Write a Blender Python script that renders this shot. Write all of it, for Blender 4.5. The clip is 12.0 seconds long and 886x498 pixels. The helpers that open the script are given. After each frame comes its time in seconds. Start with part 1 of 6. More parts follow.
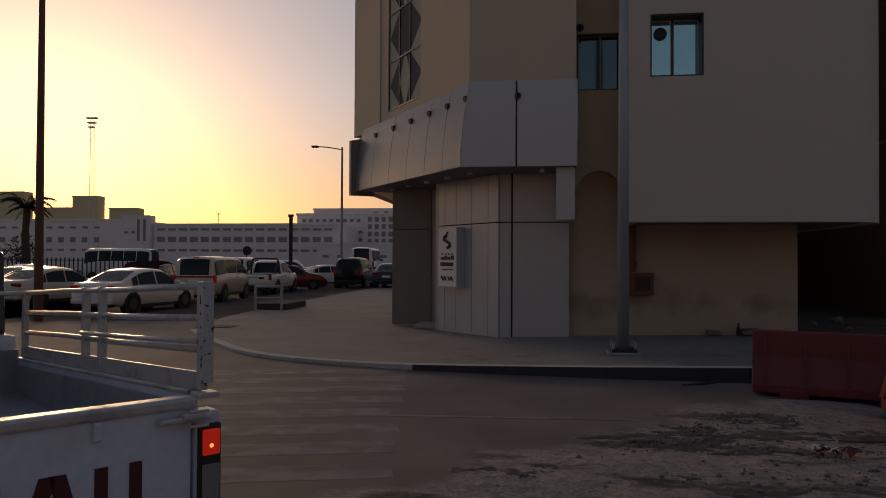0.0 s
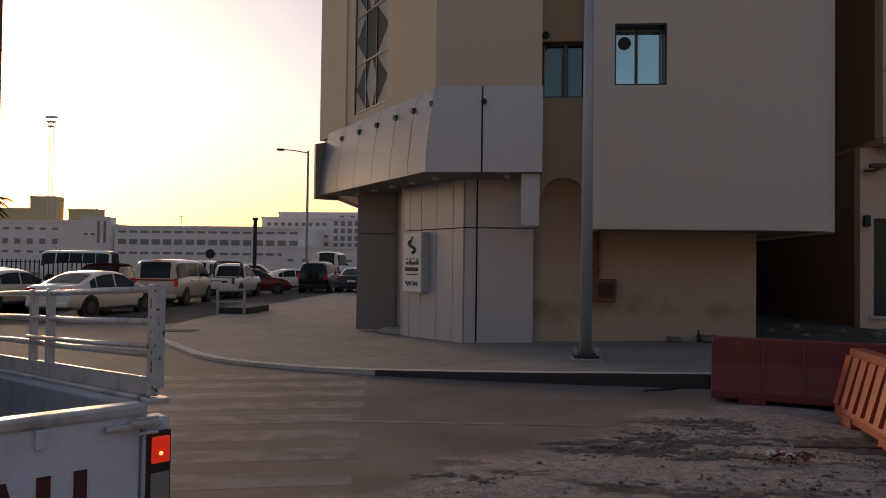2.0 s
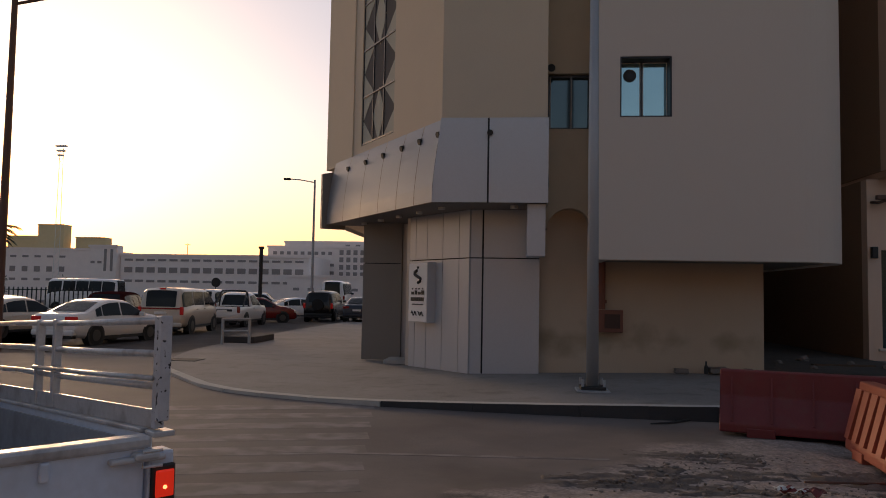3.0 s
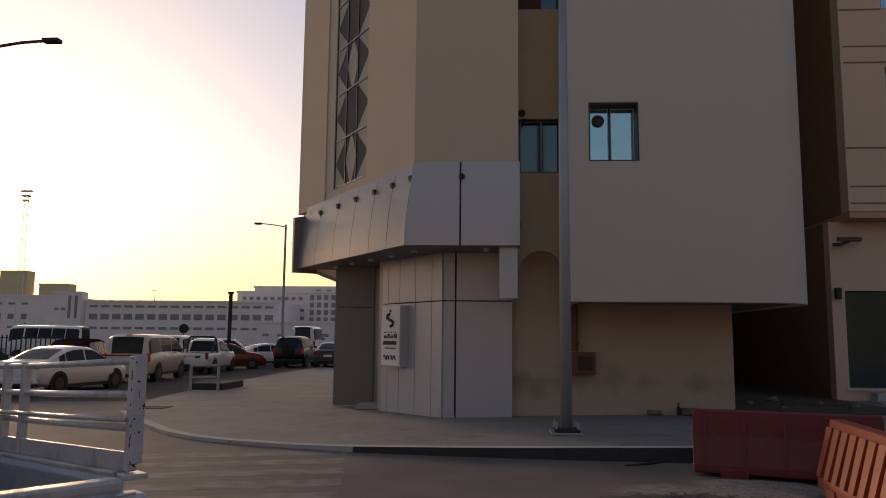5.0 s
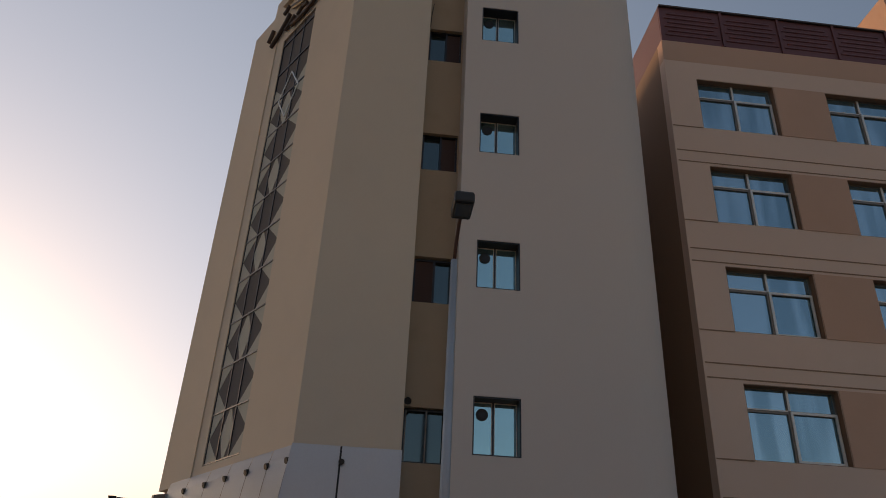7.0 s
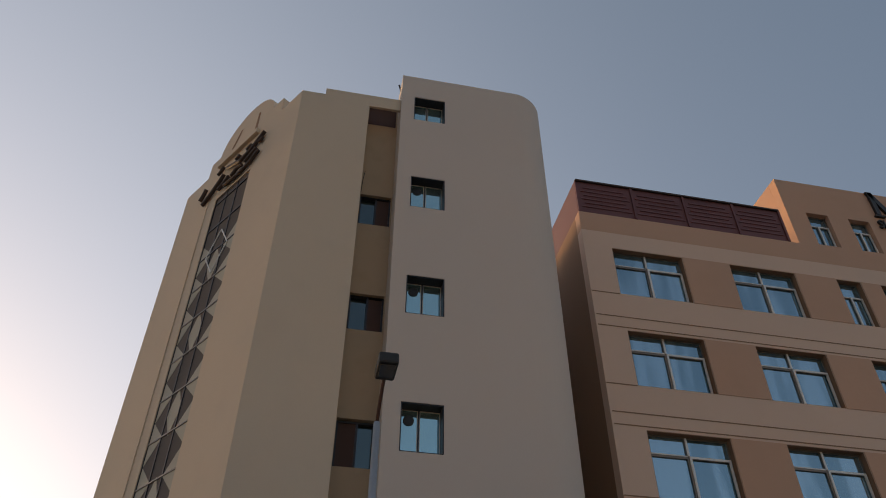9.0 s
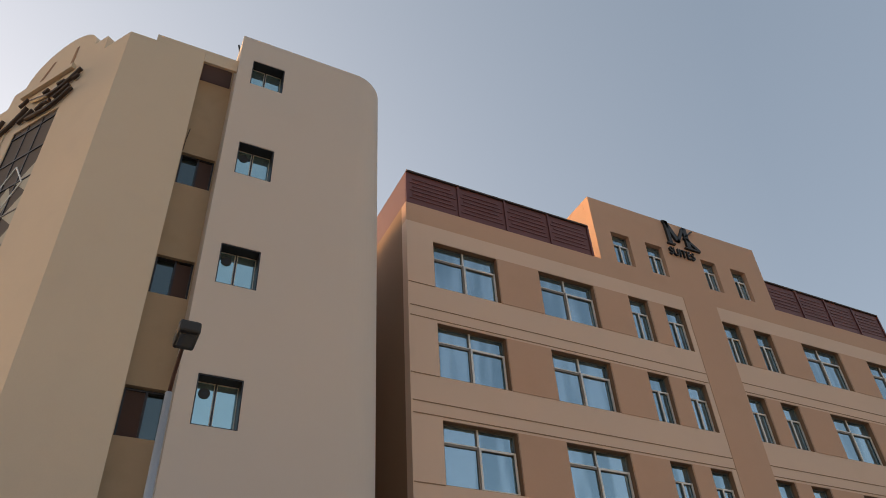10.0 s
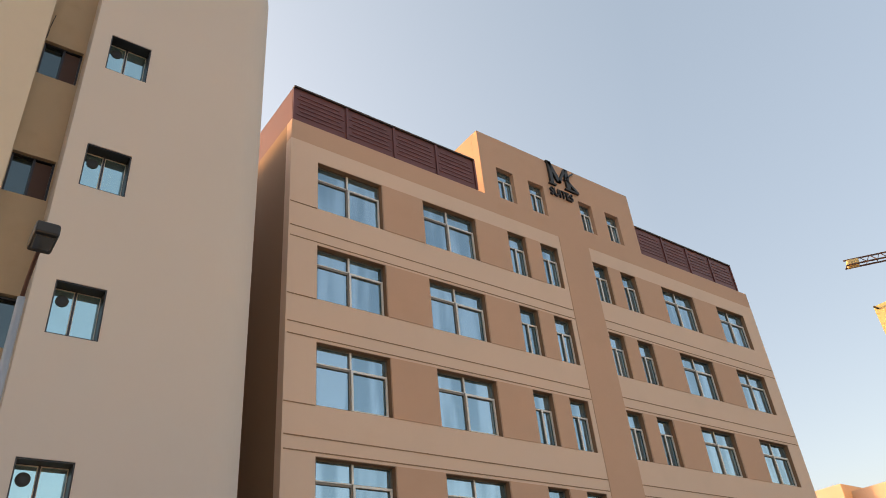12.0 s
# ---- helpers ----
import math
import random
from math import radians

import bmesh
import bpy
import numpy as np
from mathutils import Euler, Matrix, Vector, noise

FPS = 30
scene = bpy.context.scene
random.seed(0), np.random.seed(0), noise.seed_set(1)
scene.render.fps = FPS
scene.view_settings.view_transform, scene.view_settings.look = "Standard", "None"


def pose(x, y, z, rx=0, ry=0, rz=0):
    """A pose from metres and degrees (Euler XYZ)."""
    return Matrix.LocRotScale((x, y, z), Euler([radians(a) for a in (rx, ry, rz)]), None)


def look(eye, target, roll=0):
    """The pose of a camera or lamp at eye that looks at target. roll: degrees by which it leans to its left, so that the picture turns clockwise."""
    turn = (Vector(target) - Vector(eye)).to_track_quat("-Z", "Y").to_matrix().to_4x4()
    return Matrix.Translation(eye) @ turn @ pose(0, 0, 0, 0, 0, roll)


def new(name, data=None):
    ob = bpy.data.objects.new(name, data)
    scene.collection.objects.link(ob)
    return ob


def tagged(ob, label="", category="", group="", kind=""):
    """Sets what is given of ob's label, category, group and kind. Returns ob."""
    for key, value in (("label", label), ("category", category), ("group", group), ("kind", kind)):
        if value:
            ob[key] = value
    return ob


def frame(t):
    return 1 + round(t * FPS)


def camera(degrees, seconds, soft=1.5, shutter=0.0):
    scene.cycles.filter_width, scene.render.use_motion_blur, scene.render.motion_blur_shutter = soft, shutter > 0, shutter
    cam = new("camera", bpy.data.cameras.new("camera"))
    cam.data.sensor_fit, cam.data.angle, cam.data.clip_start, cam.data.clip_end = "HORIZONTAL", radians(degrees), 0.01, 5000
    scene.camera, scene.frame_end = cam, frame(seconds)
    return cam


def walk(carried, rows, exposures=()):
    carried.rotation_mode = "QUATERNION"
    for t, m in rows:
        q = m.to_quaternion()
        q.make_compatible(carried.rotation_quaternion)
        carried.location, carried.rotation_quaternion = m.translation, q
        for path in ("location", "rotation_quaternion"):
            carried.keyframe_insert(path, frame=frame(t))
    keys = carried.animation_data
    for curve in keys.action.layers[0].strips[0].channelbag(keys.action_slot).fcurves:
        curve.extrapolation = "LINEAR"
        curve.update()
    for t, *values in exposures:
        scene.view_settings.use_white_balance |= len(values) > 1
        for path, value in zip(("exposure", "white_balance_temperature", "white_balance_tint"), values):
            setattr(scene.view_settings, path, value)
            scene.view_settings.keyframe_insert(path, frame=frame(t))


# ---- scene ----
cam = camera(61.27, 12.0, soft=0.95)
PATH = [
    (0.0, pose(0.000, -0.000, 1.650, 90.85, -0.28, 7.38)),
    (0.5, pose(-0.003, 0.011, 1.644, 90.25, -0.86, 7.55)),
    (1.0, pose(0.011, 0.008, 1.653, 91.08, -0.47, 6.34)),
    (1.5, pose(0.017, 0.025, 1.649, 91.10, -0.10, 5.27)),
    (2.0, pose(0.029, 0.036, 1.648, 91.27, -0.77, 4.80)),
    (2.5, pose(0.024, 0.043, 1.647, 91.30, -1.59, 4.02)),
    (3.0, pose(0.021, 0.037, 1.662, 93.51, -1.02, 5.21)),
    (3.5, pose(0.023, 0.037, 1.658, 95.65, -0.63, 4.47)),
    (3.7, pose(0.023, 0.030, 1.652, 96.72, -0.11, 4.25)),
    (5.3, pose(-0.008, 0.009, 1.629, 97.09, -0.40, 2.75)),
    (5.5, pose(-0.007, 0.004, 1.632, 98.60, 0.17, 2.53)),
    (6.0, pose(-0.001, -0.035, 1.637, 104.56, 0.60, 1.88)),
    (6.5, pose(0.016, -0.027, 1.666, 111.06, -0.55, -0.61)),
    (7.0, pose(0.057, -0.028, 1.704, 118.50, -2.45, -6.23)),
    (7.5, pose(0.067, -0.041, 1.708, 124.23, -2.22, -9.08)),
    (7.7, pose(0.066, -0.057, 1.703, 127.60, -1.44, -8.78)),
    (9.3, pose(0.086, -0.213, 1.646, 130.67, 0.58, -13.55)),
    (9.5, pose(0.095, -0.221, 1.653, 130.22, 1.63, -16.74)),
    (10.0, pose(0.149, -0.197, 1.656, 129.14, 2.90, -26.27)),
    (10.5, pose(0.206, -0.159, 1.651, 127.40, 4.42, -33.46)),
    (11.0, pose(0.231, -0.112, 1.634, 124.23, 4.39, -37.36)),
    (11.5, pose(0.231, -0.090, 1.629, 123.54, 4.61, -36.22)),
    (12.0, pose(0.233, -0.082, 1.624, 123.10, 4.85, -35.86)),
]
EXPOSURES = [
    (0.0, -0.66, 8200, 32), (0.5, -0.12, 8200, 32), (1.0, 0.14, 8200, 32), (2.0, 0.2, 8200, 32), (3.5, 0.2, 8200, 32), (5.5, 0.17, 8100, 31),
    (6.0, 0.08, 7900, 29), (6.5, -0.02, 7900, 28), (7.0, 0.28, 8000, 27), (7.5, 0.46, 8200, 27), (9.5, 0.7, 8700, 27), (10.0, 1.35, 9500, 28), (10.5, 1.85, 10050, 28), (11.0, 1.9, 10050, 28), (12.0, 1.93, 10050, 28)]
walk(cam, PATH, EXPOSURES)

# ---- light: a hazy low sun and its sky ----
SUN_AZ, SUN_EL = 35.5, 6.5            # degrees left of +y, degrees up
SKY_TINT, VEIL = (0.63, 0.66, 0.74), (0.33, 0.61, 0.88)
DUST = ((1.0, (0.50, 0.60, 0.66)), (3.0, (1.28, 1.5, 1.62)), (12.0, (1.3, 0.9, 0.4)), (60.0, (5.0, 2.8, 0.3)))
REDDENED = (1.0, 0.74, 0.53)            # what the thick air near the horizon lets through
world = bpy.data.worlds.new("sky")
scene.world = world
world.use_nodes = True
wn = world.node_tree.nodes
sky = wn.new("ShaderNodeTexSky")
sky.sky_type = 'NISHITA'
sky.sun_disc = False
sky.sun_elevation = radians(SUN_EL)
sky.sun_rotation = radians(-SUN_AZ)
sky.air_density, sky.dust_density, sky.ozone_density = 1.0, 0.9, 1.5
def sky_math(kind, op, *ins):
    """One math node of the sky; ins are sockets, numbers or colours."""
    x = wn.new(kind)
    x.operation = op
    for i, v in enumerate(ins):
        if isinstance(v, (int, float, tuple)):
            x.inputs[i].default_value = v
        else:
            world.node_tree.links.new(v, x.inputs[i])
    return x.outputs["Value"] if op in ('DOT_PRODUCT', 'MAXIMUM', 'POWER') else x.outputs[0]


# desert dust: an even veil, brighter towards the low sun
sd = Vector((-math.sin(radians(SUN_AZ)) * math.cos(radians(SUN_EL)), math.cos(radians(SUN_AZ)) * math.cos(radians(SUN_EL)), math.sin(radians(SUN_EL))))
way = wn.new("ShaderNodeTexCoord").outputs["Generated"]
facing = sky_math("ShaderNodeMath", 'MAXIMUM', sky_math("ShaderNodeVectorMath", 'DOT_PRODUCT', way, tuple(sd)), 0.0)
glow = sky_math("ShaderNodeVectorMath", 'MULTIPLY_ADD', sky.outputs[0], SKY_TINT, VEIL)
for power, colour in DUST:
    amount = sky_math("ShaderNodeMath", 'POWER', facing, power)
    glow = sky_math("ShaderNodeVectorMath", 'MULTIPLY_ADD', amount, colour, glow)
height = wn.new("ShaderNodeSeparateXYZ")
world.node_tree.links.new(way, height.inputs[0])
clear = wn.new("ShaderNodeMapRange")
clear.interpolation_type = 'SMOOTHSTEP'
clear.inputs["From Max"].default_value = 0.24
world.node_tree.links.new(height.outputs["Z"], clear.inputs["Value"])
air = wn.new("ShaderNodeMix")
air.data_type = 'RGBA'
air.inputs["A"].default_value, air.inputs["B"].default_value = (*REDDENED, 1), (1, 1, 1, 1)
world.node_tree.links.new(clear.outputs[0], air.inputs["Factor"])
glow = sky_math("ShaderNodeVectorMath", 'MULTIPLY', glow, air.outputs["Result"])
world.node_tree.links.new(glow, wn["Background"].inputs[0])
wn["Background"].inputs[1].default_value = 0.13
sun = new("sun", bpy.data.lights.new("sun", 'SUN'))
sun.data.energy, sun.data.angle, sun.data.color = 1.2, radians(11), (1.0, 0.83, 0.52)
sun.matrix_world = look(sd * 200, (0, 0, 0))

# ---- materials ----
def mat(name, color, rough=0.7, metal=0.0, var=0.12, scale=3.0, bump=0.0, bscale=60.0, stain=0.0, stain_color=(0.1, 0.08, 0.06), emit=None, power=0.0, spec=0.5, edge=(0.52, 0.72)):
    """A procedural surface: colour varied at two scales, fine relief, and soft stains."""
    m = bpy.data.materials.new(name)
    m.use_nodes = True
    nt = m.node_tree
    n, l = nt.nodes, nt.links
    b = n["Principled BSDF"]
    b.inputs["Roughness"].default_value = rough
    b.inputs["Metallic"].default_value = metal
    b.inputs["Specular IOR Level"].default_value = spec
    co = n.new("ShaderNodeTexCoord")
    big = n.new("ShaderNodeTexNoise"); big.inputs["Scale"].default_value = scale * 0.25; big.inputs["Detail"].default_value = 5
    fine = n.new("ShaderNodeTexNoise"); fine.inputs["Scale"].default_value = bscale; fine.inputs["Detail"].default_value = 4
    l.new(co.outputs["Object"], big.inputs["Vector"]); l.new(co.outputs["Object"], fine.inputs["Vector"])
    add = n.new("ShaderNodeMath"); add.operation = 'ADD'
    l.new(big.outputs["Fac"], add.inputs[0]); l.new(fine.outputs["Fac"], add.inputs[1])
    ramp = n.new("ShaderNodeMapRange")
    ramp.inputs["From Min"].default_value, ramp.inputs["From Max"].default_value = 0.6, 1.4
    ramp.inputs["To Min"].default_value, ramp.inputs["To Max"].default_value = 1 - var, 1 + var
    l.new(add.outputs[0], ramp.inputs["Value"])
    mul = n.new("ShaderNodeVectorMath"); mul.operation = 'SCALE'
    mul.inputs[0].default_value = color
    l.new(ramp.outputs[0], mul.inputs["Scale"])
    col = mul.outputs[0]
    if stain:
        sn = n.new("ShaderNodeTexNoise"); sn.inputs["Scale"].default_value = scale; sn.inputs["Detail"].default_value = 7
        l.new(co.outputs["Object"], sn.inputs["Vector"])
        sr = n.new("ShaderNodeMapRange")
        sr.inputs["From Min"].default_value, sr.inputs["From Max"].default_value = edge
        sr.inputs["To Max"].default_value = stain
        l.new(sn.outputs["Fac"], sr.inputs["Value"])
        mix = n.new("ShaderNodeMix"); mix.data_type = 'RGBA'
        l.new(sr.outputs[0], mix.inputs["Factor"]); l.new(col, mix.inputs["A"]); mix.inputs["B"].default_value = (*stain_color, 1)
        col = mix.outputs["Result"]
    l.new(col, b.inputs["Base Color"])
    if bump:
        bp = n.new("ShaderNodeBump"); bp.inputs["Strength"].default_value = bump; bp.inputs["Distance"].default_value = 0.01
        l.new(fine.outputs["Fac"], bp.inputs["Height"]); l.new(bp.outputs[0], b.inputs["Normal"])
    if emit:
        b.inputs["Emission Color"].default_value = (*emit, 1); b.inputs["Emission Strength"].default_value = power
    return m


M_CREAM = mat("cream_plaster", (0.637, 0.514, 0.383), 0.85, var=0.05, scale=1.2, bump=0.15, bscale=90, stain=0.10, stain_color=(0.40, 0.34, 0.28))
M_WHITE = mat("pale_plaster", (0.625, 0.533, 0.458), 0.85, var=0.04, scale=0.8, bump=0.12, bscale=90, stain=0.06, stain_color=(0.45, 0.40, 0.35))
# Beige, set browner so the colour carries the deeper shade of the recess
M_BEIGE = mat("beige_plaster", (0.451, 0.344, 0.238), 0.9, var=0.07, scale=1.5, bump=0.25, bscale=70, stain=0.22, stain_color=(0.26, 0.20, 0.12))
M_GRIMY = mat("grimy_beige_plaster", (0.51, 0.387, 0.285), 0.9, var=0.10, scale=1.3, bump=0.35, bscale=50, stain=0.12, stain_color=(0.22, 0.17, 0.11))
M_PANEL = mat("grey_cladding", (0.50, 0.51, 0.53), 0.30, 0.15, var=0.04, scale=1.0, bump=0.03, bscale=30)
M_DPANEL = mat("dark_grey_cladding", (0.235, 0.22, 0.205), 0.45, 0.3, var=0.06)
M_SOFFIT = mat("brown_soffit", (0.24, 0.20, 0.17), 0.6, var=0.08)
M_JOINT = mat("black_joint", (0.015, 0.015, 0.016), 0.7)
M_FRAME = mat("dark_window_frame", (0.03, 0.03, 0.035), 0.4, 0.3)
M_ALU = mat("grey_aluminium", (0.66, 0.65, 0.62), 0.35, 0.6, var=0.05)
M_GLASS = mat("blue_mirror_glass", (0.36, 0.60, 0.62), 0.05, 0.85, var=0.06, scale=1.0, bscale=2.5)
M_RGLASS = mat("dull_blue_glass", (0.09, 0.13, 0.135), 0.07, 0.8, var=0.06, bscale=2.5)
M_DGLASS = mat("dark_glass", (0.030, 0.034, 0.036), 0.08, 0.0, var=0.1)
M_SGLASS = mat("pale_frosted_glass", (0.50, 0.47, 0.385), 0.7, 0.0, var=0.08, spec=0.05)
M_SLOT = mat("dark_film_glass", (0.18, 0.157, 0.142), 0.7, 0.0, var=0.1, spec=0.0)
M_BAR = mat("dull_grey_bar", (0.22, 0.20, 0.18), 0.5, 0.3)
M_WFRAME = mat("grey_window_frame", (0.70, 0.67, 0.62), 0.45, 0.2, var=0.06)
M_BRONZE = mat("bronze_window_frame", (0.20, 0.165, 0.135), 0.45, 0.3, var=0.08)
M_BROWN = mat("dark_brown_infill", (0.07, 0.03, 0.02), 0.7)
M_MK = mat("light_tan_plaster", (0.73, 0.515, 0.392), 0.9, var=0.05, scale=0.7, bump=0.15, bscale=80, stain=0.08, stain_color=(0.38, 0.27, 0.18))
M_MKD = mat("terracotta_tan_plaster", (0.60, 0.355, 0.242), 0.9, var=0.06, scale=0.7, bump=0.15, bscale=80, stain=0.08, stain_color=(0.32, 0.19, 0.1))
# Tan hotel plaster darkened: shade put into the colour of walls and recesses
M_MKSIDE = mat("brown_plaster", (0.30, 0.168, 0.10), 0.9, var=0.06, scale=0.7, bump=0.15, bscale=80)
M_LOUVRE = mat("maroon_metal", (0.162, 0.051, 0.0467), 0.5, 0.2, var=0.15, scale=2.0)
M_COPPER = mat("orange_brown_metal", (0.165, 0.055, 0.03), 0.5, 0.2, var=0.08)
M_LETTER = mat("black_lettering", (0.02, 0.018, 0.016), 0.5)
M_LETBROWN = mat("dark_brown_lettering", (0.06, 0.035, 0.025), 0.6)
M_SIGN = mat("white_sign_face", (0.84, 0.81, 0.77), 0.5, var=0.03)
M_POLE = mat("galvanised_steel", (0.36, 0.38, 0.40), 0.5, 0.3, var=0.12, scale=4)
M_DPOLE = mat("rusty_brown_steel", (0.14, 0.07, 0.05), 0.6, 0.3, var=0.15)
M_DARK = mat("black_plastic", (0.02, 0.02, 0.02), 0.6)
M_PAVE = mat("grey_pavement", (0.235, 0.213, 0.20), 0.9, var=0.22, scale=2.6, bump=0.5, bscale=28, stain=0.55, stain_color=(0.12, 0.108, 0.098))
M_KERB = mat("pale_kerb_concrete", (0.46, 0.435, 0.40), 0.9, var=0.15, scale=5, bump=0.4, bscale=60, stain=0.3, stain_color=(0.2, 0.18, 0.16))
M_KERBD = mat("dark_kerb_concrete", (0.045, 0.043, 0.044), 0.9, var=0.2, scale=5, bump=0.4, bscale=60)
M_RED = mat("dull_red_plastic", (0.185, 0.024, 0.026), 0.55, var=0.15, scale=6, bump=0.1, stain=0.3, stain_color=(0.14, 0.06, 0.045))
M_ORANGE = mat("orange_plastic", (0.38, 0.085, 0.05), 0.5, var=0.12, scale=6, bump=0.1, stain=0.25, stain_color=(0.35, 0.12, 0.06))
M_STONE = mat("rubble_stone", (0.178, 0.151, 0.136), 0.95, var=0.3, scale=8, bump=0.5)
# Alley dirt made darker than it is, with the alley's shade in its colour
M_ALLEY = mat("dark_damp_dirt", (0.085, 0.07, 0.06), 0.95, var=0.3, scale=3, bump=0.6, bscale=20, stain=0.5, stain_color=(0.03, 0.026, 0.022))
M_CLOD = mat("dark_clods", (0.118, 0.09, 0.077), 0.95, var=0.4, scale=9, bump=0.7, bscale=45, stain=0.5, stain_color=(0.21, 0.168, 0.148), edge=(0.46, 0.70))
M_TYRE = mat("rubber", (0.018, 0.018, 0.018), 0.85)
M_RIM = mat("alloy_rim", (0.09, 0.087, 0.085), 0.4, 0.6)
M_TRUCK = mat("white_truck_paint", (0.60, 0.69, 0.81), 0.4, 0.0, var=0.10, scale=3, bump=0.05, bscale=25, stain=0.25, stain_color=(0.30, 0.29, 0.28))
# Truck paint toned darker and blotched, for the dim inside of the bed
M_BED = mat("dirty_bed_paint", (0.27, 0.285, 0.31), 0.6, var=0.15, scale=4, bump=0.1, bscale=25, stain=0.5, stain_color=(0.14, 0.13, 0.125))
M_RAIL = mat("chipped_white_steel", (0.55, 0.55, 0.56), 0.35, 0.25, var=0.15, scale=8, bump=0.1, bscale=40, stain=0.5, stain_color=(0.12, 0.09, 0.07))
M_CHIP = mat("badly_chipped_paint", (0.50, 0.52, 0.56), 0.5, 0.1, var=0.15, scale=38, bump=0.1, bscale=40, stain=1.0, stain_color=(0.03, 0.028, 0.035), edge=(0.60, 0.62))
M_TLIGHT = mat("lit_red_lens", (0.4, 0.015, 0.01), 0.15, emit=(1.0, 0.05, 0.02), power=0.32)
M_CARLIGHT = mat("car_lit_lens", (0.22, 0.012, 0.01), 0.2, emit=(1.0, 0.02, 0.015), power=0.06)
M_TLIGHT_OFF = mat("red_lens", (0.30, 0.015, 0.012), 0.2)
M_BULB = mat("bulb_glow", (1.0, 0.4, 0.2), 0.3, emit=(1.0, 0.3, 0.12), power=2.5)
M_CLEAR = mat("smoked_lens", (0.26, 0.245, 0.26), 0.15)
M_LETRED = mat("dark_red_paint", (0.10, 0.015, 0.015), 0.6, var=0.1)
M_HLIGHT = mat("headlamp_glass", (0.6, 0.6, 0.6), 0.15, 0.3)
# White plaster, lifted and pinked to paint in the haze of distance
M_FAR = mat("far_white_plaster", (0.91, 0.79, 0.74), 0.9, var=0.06, scale=0.15, bscale=1.0)
# Yellow of the sunset haze put into the towers' colour
M_HAZE_YELLOW = mat("far_sand_plaster", (0.80, 0.62, 0.36), 0.9, var=0.06, scale=0.1, bscale=1.0)
M_ASPHALT = mat("dark_car_park_asphalt", (0.115, 0.095, 0.09), 0.85, var=0.18, scale=0.8, bump=0.2, bscale=30, stain=0.5, stain_color=(0.19, 0.16, 0.15))
# Far windows paled by the same painted haze
M_FARW = mat("far_window_dark", (0.28, 0.24, 0.235), 0.3)
M_YELLOW = mat("yellow_paint", (0.62, 0.45, 0.20), 0.5, var=0.08)
M_TRUNK = mat("palm_bark", (0.10, 0.065, 0.045), 0.95, var=0.3, scale=10, bump=0.6)
M_LEAF = mat("palm_green", (0.05, 0.055, 0.03), 0.7, var=0.25)
M_BUSH = mat("bush_green", (0.04, 0.05, 0.025), 0.8, var=0.35, scale=6)
M_RUST = mat("rust_red_box", (0.20, 0.07, 0.045), 0.7, var=0.2, scale=8)
M_CURT = mat("pale_curtain", (0.60, 0.60, 0.58), 0.9, var=0.1)


